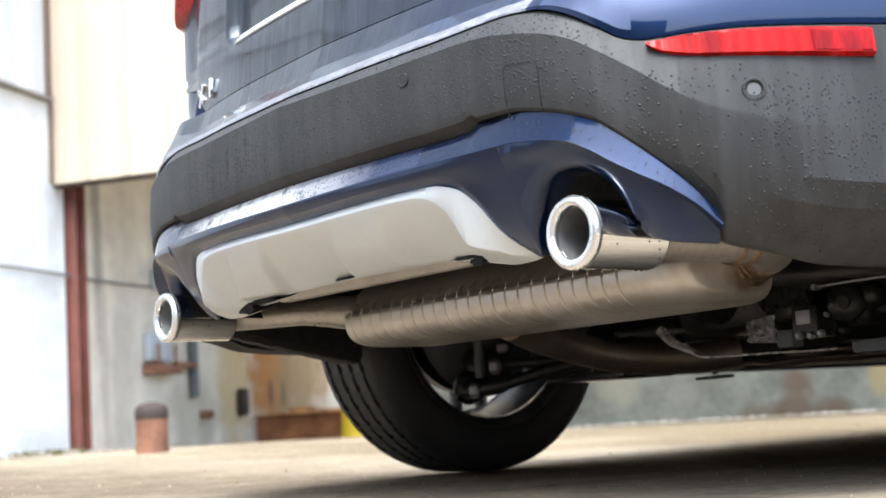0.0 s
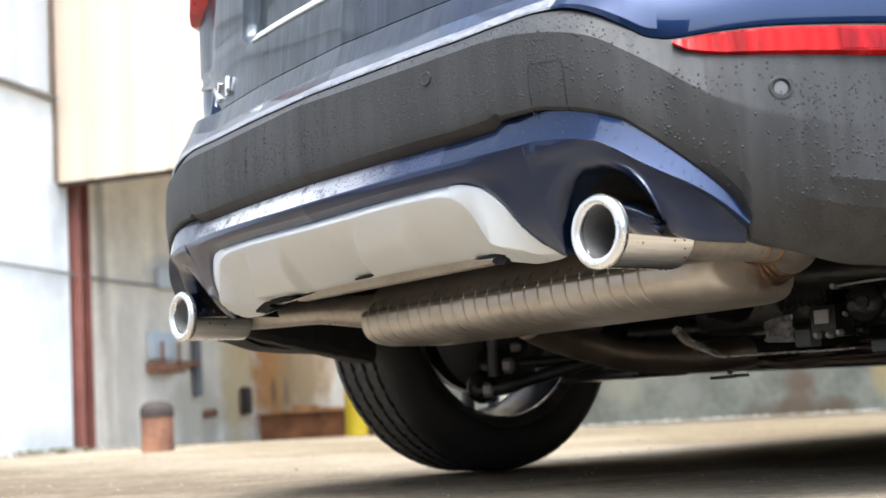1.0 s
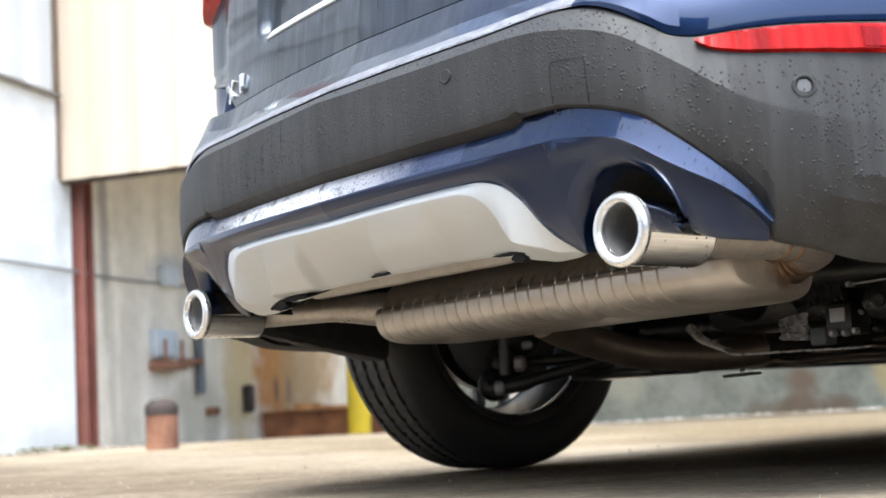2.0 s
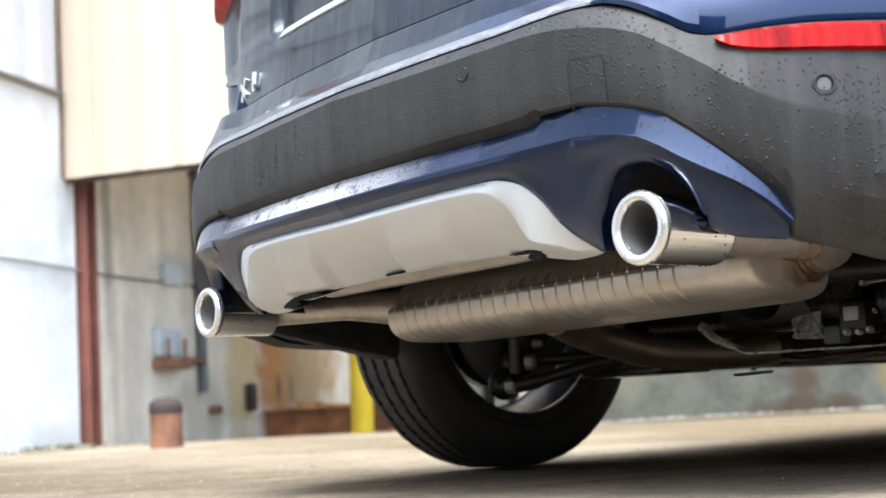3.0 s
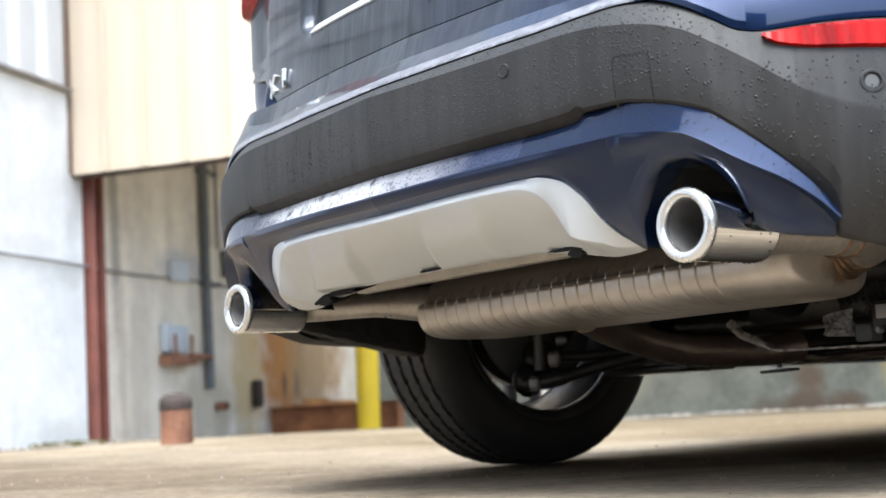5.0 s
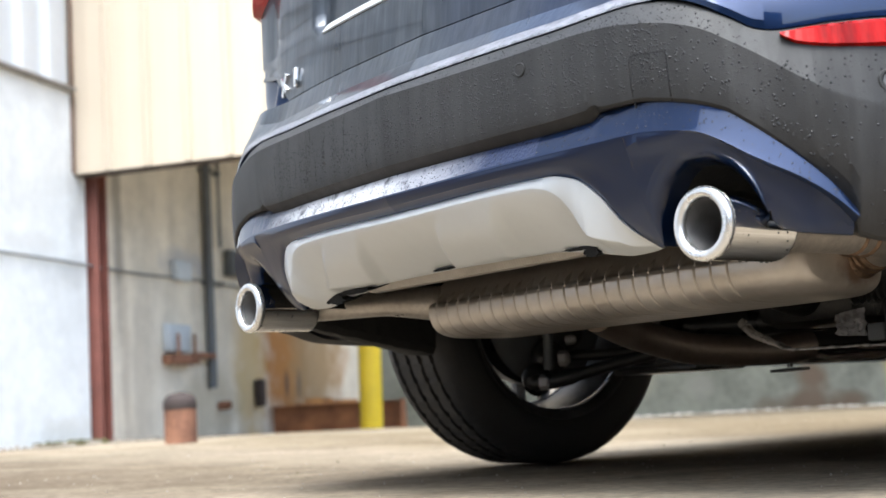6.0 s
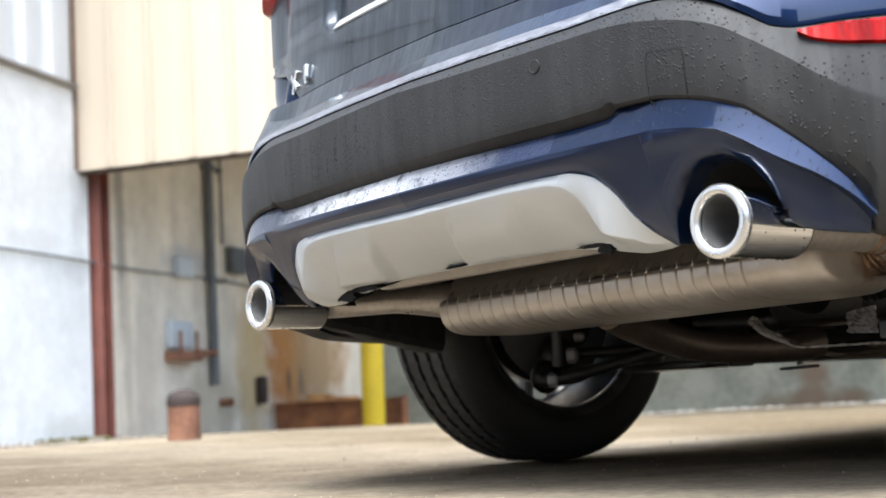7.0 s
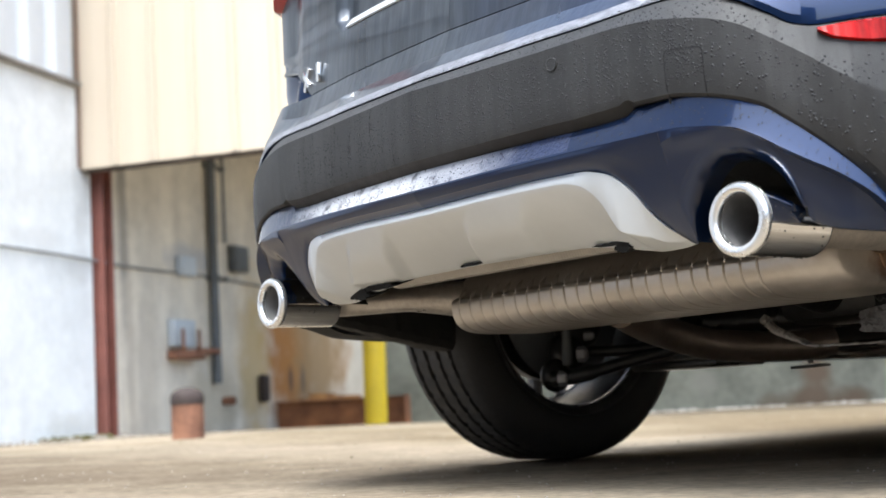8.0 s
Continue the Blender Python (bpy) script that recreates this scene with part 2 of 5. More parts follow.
for at, z, half, high, col, k in ((-0.2, 1.7, 0.1, 0.5, (0.45, 0.45, 0.44), 0.5), (-0.35, 0.12, 0.4, 0.1, (0.5, 0.48, 0.42), 0.35), (-0.7, 1.25, 0.25, 0.08, (0.6, 0.6, 0.6), 0.4), (-0.25, 1.1, 0.2, 0.12, (0.5, 0.5, 0.48), 0.4)):
    stain_or_shade(WHITEWALL, 1, at, z, half, high, col, k)


# ---- mesh helpers ----
def link(name, bm, material, smooth=True, sharp=35):
    me = bpy.data.meshes.new(name)
    bmesh.ops.recalc_face_normals(bm, faces=bm.faces[:])
    if smooth:
        for f in bm.faces:
            f.smooth = True
        for e in bm.edges:
            if len(e.link_faces) == 2 and e.calc_face_angle(0) > radians(sharp):
                e.smooth = False
    bm.to_mesh(me)
    bm.free()
    me.materials.append(material)
    return new(name, me)


def part(name, bm, material, parent, label="", smooth=True, sharp=35):
    """One mesh object under a thing or a part."""
    ob = link(name, bm, material, smooth, sharp)
    ob.parent = parent
    if parent is not None and parent.parent is not None:
        ob.matrix_parent_inverse = Matrix.Identity(4)
    return tagged(ob, label)


def empty(name, m=None):
    ob = new(name)
    ob.empty_display_size = 0.1
    if m is not None:
        ob.matrix_world = m
    return ob


def grid(bm, rows, close_u=False, close_v=False):
    """Skin a net of points: rows of equal length."""
    vs = [[bm.verts.new(p) for p in row] for row in rows]
    nr, nc = len(vs), len(vs[0])
    for i in range(nr if close_u else nr - 1):
        for j in range(nc if close_v else nc - 1):
            a, b, c, d = vs[i][j], vs[(i + 1) % nr][j], vs[(i + 1) % nr][(j + 1) % nc], vs[i][(j + 1) % nc]
            bm.faces.new((a, b, c, d))
    return vs


def box(bm, x0, y0, z0, x1, y1, z1, m=None, bevel=0.0):
    r = bmesh.ops.create_cube(bm, size=1.0)["verts"]
    for v in r:
        v.co = Vector(((x0 + x1) / 2 + v.co.x * (x1 - x0), (y0 + y1) / 2 + v.co.y * (y1 - y0), (z0 + z1) / 2 + v.co.z * (z1 - z0)))
    if bevel:
        es = {e for v in r for e in v.link_edges}
        r = list({v for f in bmesh.ops.bevel(bm, geom=list(es), offset=bevel, segments=2, affect="EDGES", profile=0.5)["faces"] for v in f.verts} | {v for v in r if v.is_valid})
    if m is not None:
        bmesh.ops.transform(bm, matrix=m, verts=r)


def lathe(bm, profile, m, seg=48, close=False):
    """Turn (radius, height) pairs round the z axis of m."""
    rows = [[m @ Vector((r * math.cos(2 * math.pi * k / seg), r * math.sin(2 * math.pi * k / seg), h)) for k in range(seg)] for r, h in profile]
    return grid(bm, rows, close_u=close, close_v=True)


def spline(pts, n=10):
    """Catmull-Rom through pts."""
    p = [Vector(q) for q in pts]
    p = [2 * p[0] - p[1]] + p + [2 * p[-1] - p[-2]]
    out = []
    for i in range(1, len(p) - 2):
        a, b, c, d = p[i - 1], p[i], p[i + 1], p[i + 2]
        for k in range(n):
            t = k / n
            out.append(0.5 * (2 * b + (c - a) * t + (2 * a - 5 * b + 4 * c - d) * t * t + (3 * b - a - 3 * c + d) * t ** 3))
    return out + [p[-2]]


def tube(bm, path, radius, seg=16, caps=True):
    """A round bar along path; radius a number or one for each point."""
    rows, n = [], len(path)
    up = Vector((0.03, 0.05, 1))
    for i, p in enumerate(path):
        d = (path[min(i + 1, n - 1)] - path[max(i - 1, 0)]).normalized()
        s = d.cross(up if abs(d.dot(up.normalized())) < 0.95 else Vector((1, 0, 0))).normalized()
        u = s.cross(d)
        r = radius[i] if isinstance(radius, (list, tuple)) else radius
        rows.append([p + r * (math.cos(2 * math.pi * k / seg) * s + math.sin(2 * math.pi * k / seg) * u) for k in range(seg)])
    vs = grid(bm, rows, close_v=True)
    if caps:
        bm.faces.new(vs[0]), bm.faces.new(vs[-1])


def knots(*pairs):
    """A smooth curve z(x) through knots, for a distance x from the middle of the car."""
    xs, zs = [p[0] for p in pairs], [p[1] for p in pairs]
    ms = []
    for i in range(len(xs)):
        if i in (0, len(xs) - 1):
            j = max(i - 1, 0)
            ms.append((zs[j + 1] - zs[j]) / (xs[j + 1] - xs[j]))
        else:
            a, b = (zs[i] - zs[i - 1]) / (xs[i] - xs[i - 1]), (zs[i + 1] - zs[i]) / (xs[i + 1] - xs[i])
            ms.append(0 if a * b <= 0 else 2 * a * b / (a + b))

    def at(x):
        x = abs(x)
        if x <= xs[0]:
            return zs[0]
        if x >= xs[-1]:
            return zs[-1]
        i = max(k for k in range(len(xs) - 1) if xs[k] <= x)
        h = xs[i + 1] - xs[i]
        t = (x - xs[i]) / h
        return (2 * t ** 3 - 3 * t * t + 1) * zs[i] + (t ** 3 - 2 * t * t + t) * h * ms[i] + (3 * t * t - 2 * t ** 3) * zs[i + 1] + (t ** 3 - t * t) * h * ms[i + 1]
    return at


def ease(a, b, x):
    t = min(1, max(0, (x - a) / (b - a)))
    return t * t * (3 - 2 * t)


def mix(a, b, t):
    return a + (b - a) * t


# ---- the setting: ground and the building behind ----
WALL_AT = Vector((-6.85, 1.58, 0))
WALL_W = Vector((-0.579, 0.815, 0)).normalized()
WALL_N = Vector((WALL_W.y, -WALL_W.x, 0))
YARD = Matrix(((WALL_N.x, WALL_W.x, 0, WALL_AT.x), (WALL_N.y, WALL_W.y, 0, WALL_AT.y), (0, 0, 1, 0), (0, 0, 0, 1)))  # x out of the long wall, y along it

def ground_z(x, y):
    """Height of the yard: nearly flat, rising a little to the long wall and falling to the far one."""
    p = Vector((x, y, 0)) - WALL_AT
    a, b = p.dot(WALL_N), p.dot(WALL_W)
    fine = (0.006 * noise.noise(Vector((x, y, 0)) * 0.8) - 0.004 * min(1, abs(x) / 2)) * (1 if abs(x) < 12 and abs(y) < 12 else 0.5)
    return fine + 0.042 * ease(3.6, 1.6, a) * ease(2.4, 0.2, b) - 0.07 * ease(2.0, 4.5, b)


bm = bmesh.new()
n = 120
span = [math.copysign((abs(k) / n) ** 3 * 600 + abs(k) * 0.045, k) for k in range(-n, n + 1)]
rows = []
for a in span:
    rows.append([Vector((a, b, ground_z(a, b))) for b in span])
grid(bm, rows)
ground = tagged(link("ground", bm, CONCRETE), "pale worn concrete yard with damp patches and painted shade", "ground", kind="structure")


def yard(name, bm, material, label, category, kind="structure", smooth=False):
    ob = link(name, bm, material, smooth)
    ob.matrix_world = YARD
    return tagged(ob, label, category, kind=kind)


bm = bmesh.new()
box(bm, -0.3, -14, -0.3, 0.0, -0.09, 2.26)
yard("wall_west", bm, WHITEWALL, "white painted blockwork wall with faint joints", "wall")
bm = bmesh.new()
box(bm, -0.3, 0.09, -0.3, -0.004, 4.8, 5.2)
yard("wall_recess", bm, GREYWALL, "stained grey cream plastered wall of a recess", "wall")
bm = bmesh.new()
box(bm, -0.3, 4.803, -0.3, 16, 5.1, 3.4)
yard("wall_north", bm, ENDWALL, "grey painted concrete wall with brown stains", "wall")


def siding(bm, length, z0, z1, pitch, profile, m):
    """Ribbed metal sheet with thickness; profile: (along, out) points of one pan and its rib."""
    xs, x = [], 0.0
    while x < length:
        xs += [(x + a, d) for a, d in profile]
        x += pitch
    xs.append((x, profile[0][1]))
    front = [[m @ Vector((a, -d, z)) for a, d in xs] for z in (z0, z1)]
    back = [[m @ Vector((a, 0.006 - d, z)) for a, d in xs] for z in (z1, z0)]
    grid(bm, front + back, close_u=True)


LAP = [(0, 0.0), (0.11, 0.006), (0.215, 0.0), (0.238, 0.028), (0.268, 0.03)]
BOX_RIB = [(0, 0.0), (0.15, 0.0), (0.18, 0.045), (0.25, 0.045)]
bm = bmesh.new()
siding(bm, 9.0, 1.735, 5.2, 0.28, LAP, pose(0.0, -0.2, 0, 0, 0, 0))
yard("cream_siding", bm, SIDING, "cream ribbed metal siding over a recess", "siding")
bm = bmesh.new()
siding(bm, 12.0, 2.285, 6.2, 0.29, BOX_RIB, pose(0.0, -0.27, 0, 0, 0, -90) @ Matrix.Diagonal((1, -1, 1, 1)))
yard("white_siding", bm, WHITESIDING, "white ribbed metal siding above the wall", "siding")
# dark brown strip that draws the shadow line below the cream siding
bm = bmesh.new()
box(bm, 0.0, -0.205, 1.722, 9.0, -0.10, 1.731)
SHADELINE = surf("painted_shade_line", (0.06, 0.042, 0.03), 0.8, 0, 0.4, 5)
yard("shade_line_cream_siding", bm, SHADELINE, "thin dark strip painted as the shadow line along the siding foot", "trim")
bm = bmesh.new()
box(bm, -0.02, -13.9, 2.262, 0.052, -0.24, 2.282)
yard("trim_white_siding", bm, surf("grey_flashing", (0.22, 0.2, 0.18), 0.7, 0, 0.3, 5), "thin weathered flashing above the white wall", "trim")
bm = bmesh.new()
box(bm, 0.0, -0.235, 1.74, 0.012, -0.205, 5.2)
yard("corner_strip", bm, surf("brown_corner_strip", (0.2, 0.13, 0.095), 0.7, 0, 0.3, 5), "thin brown strip in the corner between two sidings", "trim")
bm = bmesh.new()
box(bm, -0.02, -0.18, 1.74, 9.0, -0.06, 5.2)
box(bm, -0.3, -14, 2.29, -0.02, -0.2, 6.2)
yard("wall_upper", bm, GREYWALL, "dull backing wall behind the metal siding", "wall")

# unseen slab added above the recess to darken the top of its wall
bm = bmesh.new()
box(bm, 0.0, -0.055, 2.2, 1.5, 2.9, 2.3)
yard("unseen_canopy", bm, GREYWALL, "unseen plain grey canopy added to shade the recess wall", "ceiling")

# unseen plain buildings added to close the yard and block low sky light
GREYSIDING = surf("weathered_grey_siding", (0.2, 0.19, 0.18), 0.5, 0, 0.2, 0.6, stretch=(1, 1, 0.2))
for name, length, high, m in (("wall_south", 21.0, 5.7, pose(-12, -9.0, 0, 0, 0, 0)), ("wall_east", 26.0, 2.2, pose(9.0, -9.0, 0, 0, 0, 90))):
    bm = bmesh.new()
    siding(bm, length, -0.1, high, 0.3, [(0, 0.0), (0.2, 0.0), (0.225, -0.04), (0.275, -0.04)], Matrix.Identity(4))
    box(bm, 0, -0.35, -0.1, length, -0.05, high + 0.1)
    ob = link(name, bm, GREYSIDING, False)
    ob.matrix_world = m
    tagged(ob, "unseen weathered grey ribbed metal wall added to close the yard", "wall", kind="structure")

# ---- the car: rear axle at y = 0, x to its right ----
PLAN = spline([(0, -0.912, 0), (0.25, -0.899, 0), (0.45, -0.874, 0), (0.56, -0.846, 0), (0.65, -0.775, 0), (0.72, -0.68, 0), (0.79, -0.55, 0), (0.85, -0.40, 0), (0.885, -0.2, 0)], 130)


def plan_at(i, side, inset):
    """The rear outline in plan, set inward (forward) by inset."""
    a, b = PLAN[max(i - 1, 0)], PLAN[min(i + 1, len(PLAN) - 1)]
    d = (b - a).normalized()
    p = PLAN[i] + Vector((-d.y, d.x, 0)) * inset
    return Vector((max(p.x, 0.0) * side if i else 0.0, p.y, 0))


def band(bm, levels, i0=0, i1=None, sides=(-1, 1), lo=0.0):
    """Skin levels, each (height, inset) as functions of the distance from the middle, round the rear outline."""
    idx = list(range(i0, i1 or len(PLAN)))
    order = [(i, -1) for i in reversed(idx)] if -1 in sides else []
    if 1 in sides:
        order += [(i, 1) for i in (idx[1:] if -1 in sides and i0 == 0 else idx)]
    rows = []
    for z, inset in levels:
        row = []
        for i, s in order:
            u = PLAN[i].x
            p = plan_at(i, s, inset(u) if callable(inset) else inset)
            row.append(Vector((p.x, p.y, z(u) if callable(z) else z)))
        rows.append(row)
    return grid(bm, rows)


def panel(bm, levels, edge_at, count=150):
    """Like band(), with side edges that follow edge_at(height)."""
    rows = []
    for z, inset in levels:
        row = []
        for k in range(-count, count + 1):
            u = edge_at(z) * abs(k) / count
            i = next(q for q, p in enumerate(PLAN) if p.x >= u)
            p = plan_at(i, -1 if k < 0 else 1, inset(u))
            row.append(Vector((p.x, p.y, z)))
        rows.append(row)
    return grid(bm, rows)


def upto(y):
    return next(k for k, p in enumerate(PLAN) if p.y > y)


END = upto(-0.42)
C1 = knots((0, 0.588), (0.3, 0.588), (0.44, 0.592), (0.487, 0.588), (0.517, 0.58), (0.545, 0.567), (0.575, 0.547), (0.6, 0.529), (0.617, 0.525), (0.664, 0.529), (0.7, 0.531), (0.765, 0.53), (0.9, 0.523))
C2 = knots((0, 0.57), (0.25, 0.566), (0.384, 0.568), (0.43, 0.566), (0.463, 0.561), (0.508, 0.551), (0.545, 0.537), (0.578, 0.514), (0.607, 0.489), (0.633, 0.462), (0.658, 0.442), (0.7, 0.42), (0.78, 0.4), (0.9, 0.39))
C3 = knots((0, 0.459), (0.3, 0.459), (0.383, 0.462), (0.402, 0.471), (0.452, 0.471), (0.497, 0.464), (0.529, 0.456), (0.564, 0.442), (0.585, 0.425), (0.613, 0.397), (0.638, 0.367), (0.654, 0.343), (0.663, 0.325), (0.67, 0.294), (0.702, 0.282), (0.741, 0.267), (0.8, 0.262), (0.9, 0.26))
C3V = knots((0, 0.459), (0.3, 0.459), (0.383, 0.462), (0.402, 0.471), (0.452, 0.471), (0.497, 0.464), (0.529, 0.456), (0.564, 0.442), (0.585, 0.425), (0.613, 0.397), (0.638, 0.367), (0.654, 0.343), (0.663, 0.325), (0.672, 0.305))
C4 = knots((0, 0.43), (0.23, 0.433), (0.4, 0.435), (0.45, 0.436), (0.495, 0.432), (0.534, 0.424), (0.558, 0.411), (0.583, 0.392), (0.602, 0.378), (0.624, 0.362), (0.64, 0.347), (0.652, 0.333), (0.672, 0.302))
C5 = knots((0, 0.407), (0.2, 0.41), (0.28, 0.409), (0.31, 0.408), (0.33, 0.404), (0.35, 0.397), (0.364, 0.386), (0.379, 0.369), (0.392, 0.346), (0.409, 0.324), (0.417, 0.317), (0.425, 0.3125))
CV = knots((0, 0.405), (0.2, 0.408), (0.28, 0.407), (0.31, 0.406), (0.33, 0.402), (0.35, 0.395), (0.364, 0.384), (0.379, 0.367), (0.392, 0.344), (0.409, 0.321), (0.417, 0.314), (0.428, 0.306), (0.434, 0.308), (0.442, 0.327), (0.452, 0.348), (0.466, 0.369), (0.485, 0.386), (0.505, 0.394), (0.526, 0.394), (0.552, 0.385), (0.572, 0.368), (0.586, 0.347), (0.594, 0.328), (0.602, 0.314), (0.614, 0.306), (0.630, 0.300), (0.672, 0.293))
TUCK = knots((0.29, 0.085), (0.31, 0.067), (0.323, 0.055), (0.346, 0.037), (0.369, 0.025), (0.386, 0.0185), (0.404, 0.0115), (0.428, -0.003), (0.46, -0.0035))   # how far the lower face leans in, by height

car = empty("car")
tagged(car, "dark blue compact crossover car with grey cladding, wet with rain", "car")

# grey cladding band
bm = bmesh.new()
crease = lambda u: -0.004 - 0.010 * ease(0.55, 0.66, u) * (1 - ease(0.68, 0.80, u))
corner = lambda u: ease(0.58, 0.84, u)
band(bm, [
    (lambda u: C1(u) - 0.004, 0.045),
    (C1, 0.03),
    (C1, lambda u: mix(0.018, 0.004, ease(0.5, 0.62, u))),
    (lambda u: mix(C2(u), C1(u), 0.06), crease),
    (C2, crease),
    (lambda u: mix(C2(u), C3(u), 0.4), lambda u: mix(-0.006, -0.010, corner(u))),
    (lambda u: mix(C2(u), C3(u), 0.6), lambda u: mix(-0.0055, 0.006, corner(u))),
    (lambda u: mix(C2(u), C3(u), 0.8), lambda u: mix(-0.0045, 0.040, corner(u))),
    (lambda u: C3(u) + mix(0.0125, 0.004, ease(0.388, 0.41, u)), lambda u: mix(-0.002, 0.085, corner(u))),
    (lambda u: C3(u) + 0.001, lambda u: mix(mix(0.012, 0.0005, ease(0.388, 0.41, u)), 0.092, corner(u))),
    (C3, lambda u: mix(mix(0.013, 0.002, ease(0.388, 0.41, u)), 0.096, corner(u))),
    (lambda u: C3(u) + 0.006, lambda u: mix(0.05, 0.107, corner(u))),
], 0, END)
part("bumper_cladding", bm, CLAD, car, "grained dark grey plastic bumper with raindrops", sharp=15)

# lower valance in body colour, with the two exhaust cut-outs
def tucked(z, more=0.0, most=1.0):
    """An inset that leans in with height, less so round the corner."""
    return lambda u: TUCK(z(u)) * mix(1.0, 0.35, ease(0.57, 0.64, u)) + more


ARCH = []      # the cut-out's edge, its outward way and the width of its rolled rim
for k in range(81):
    u = 0.434 + 0.002 * k
    d = Vector((0.002, CV(u + 0.001) - CV(u - 0.001))).normalized()
    ARCH.append((Vector((u, CV(u))), Vector((-d.y, d.x)), 0.016 * ease(0.434, 0.456, u) * (1 - 0.75 * ease(0.56, 0.594, u)) + 0.0005))
OUTER = [p + n_ * w for p, n_, w in ARCH]


def CV2(u):
    """Lower edge of the valance, with the cut-out widened by its rim."""
    for a, b in zip(OUTER, OUTER[1:]):
        if a.x <= u <= b.x:
            return mix(a.y, b.y, (u - a.x) / max(1e-6, b.x - a.x))
    return CV(u)


bm = bmesh.new()
VEND = next(k for k, p in enumerate(PLAN) if p.x > 0.666)
low = lambda t, off=0.0: (lambda u: mix(C4(u) - 0.004, CV2(u) + min(off, 0.4 * (C4(u) - CV2(u))), t))
edge = lambda u: mix(-0.0035, -0.004, ease(0.53, 0.60, u))   # the crease stands proud
lv = [
    (lambda u: C3V(u) + 0.003, 0.045),
    (lambda u: C3V(u) + 0.0015, lambda u: mix(0.014, 0.006, ease(0.4, 0.5, u))),
    (lambda u: C3V(u) - 0.0005, lambda u: mix(0.010, 0.003, ease(0.4, 0.5, u))),
    (lambda u: C4(u) + 0.0005, lambda u: edge(u) + 0.0008),
    (lambda u: C4(u) - 0.002, edge),
]
for t in (0.0, 0.2, 0.4, 0.6, 0.8, 1.0):
    z = low(t, 0.014)
    lv.append((z, tucked(z)))
plain = lambda u: 1 - ease(0.43, 0.436, u) * (1 - ease(0.6, 0.606, u))   # where no rim follows
for dz, d in ((0.009, 0.001), (0.004, 0.0025), (0.0005, 0.005), (0.0, 0.008)):
    z = low(1.0, dz)
    lv.append((z, lambda u, z=z, d=d: tucked(z)(u) + d * plain(u)))
lv.append((lambda u: CV2(u) + 0.012, lambda u: tucked(CV2)(u) + 0.012))
band(bm, lv, 0, VEND)
for f in bm.faces:      # a stretch of the upper facet painted pale as reflected sky
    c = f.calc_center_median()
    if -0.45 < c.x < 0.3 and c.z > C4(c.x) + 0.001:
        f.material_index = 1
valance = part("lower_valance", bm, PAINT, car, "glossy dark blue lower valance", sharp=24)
valance.data.materials.append(SHEENPAINT)
for s in (-1, 1):
    bm = bmesh.new()
    rows = []
    for p, n_, w in ARCH:
        row = []
        for a in (0, 12, 24, 36, 48, 60, 72, 84, 90, 96, 98):
            q = p + n_ * w * (1 - math.sin(radians(min(a, 90))))
            i = next(k for k, c in enumerate(PLAN) if c.x > q.x)
            base = tucked(lambda u: q.y)(q.x) - 0.0003
            inset = base + 1.3 * w * (1 - math.cos(radians(min(a, 90)))) + (0.015 if a == 96 else 0.032 if a == 98 else 0) * (1 - 0.9 * ease(0.52, 0.56, p.x))
            v = plan_at(i, s, inset)
            row.append(Vector((v.x + s * (q.x - PLAN[i].x), v.y, q.y)))
        rows.append(row)
    grid(bm, rows)
    part("exhaust_surround", bm, PAINT, valance, "rolled blue rim of the exhaust cut-out", sharp=60)

# silver skid plate
bm = bmesh.new()
SB = knots((0, 0.332), (0.2, 0.329), (0.28, 0.321), (0.33, 0.312), (0.37, 0.3065), (0.4, 0.307), (0.425, 0.310))
sb_in = knots((0, 0.12), (0.28, 0.105), (0.36, 0.095), (0.432, 0.082))
top_in = knots((0, 0.016), (0.3, 0.012), (0.33, 0.011), (0.35, 0.015), (0.364, 0.019), (0.379, 0.025), (0.392, 0.037), (0.409, 0.055), (0.417, 0.066), (0.432, 0.078))
SEND = next(k for k, p in enumerate(PLAN) if p.x > 0.422)
rim = knots((0, 0.013), (0.27, 0.013), (0.3, 0.0175), (0.32, 0.027), (0.335, 0.042), (0.345, 0.058), (0.353, 0.068), (0.37, 0.06), (0.39, 0.04), (0.432, 0.003))
def face(u):
    """Height of the crease between rim and face, easing into the lower edge."""
    a, b = C5(u) - rim(u), min(SB(u) + 0.002, C5(u) - 0.002)
    return min(C5(u) - 0.0015, (a + b + math.sqrt((a - b) ** 2 + 0.00008)) / 2)


flat = lambda u: mix(0.010, 0.02, ease(0.3, 0.35, u)) + (sb_in(u) - 0.02) * ease(0.338, 0.435, u)
levels = [(lambda u: C5(u) - 0.001, lambda u: top_in(u) + 0.03), (C5, lambda u: top_in(u) + 0.006), (lambda u: C5(u) - 0.0008, top_in),
          (lambda u: face(u) + 0.0015, lambda u: min(flat(u), sb_in(u)) - 0.001), (face, lambda u: min(flat(u), sb_in(u)))]
for k in range(1, 29):
    t = k / 28
    levels.append((lambda u, t=t: mix(face(u), min(SB(u), face(u)), t), lambda u, t=t: mix(min(flat(u), sb_in(u)), sb_in(u), t ** 1.25)))
levels.append((lambda u: SB(u) - 0.0015, lambda u: sb_in(u) + 0.006))
levels.append((lambda u: SB(u) + 0.006, lambda u: sb_in(u) + 0.03))
band(bm, levels, 0, SEND)
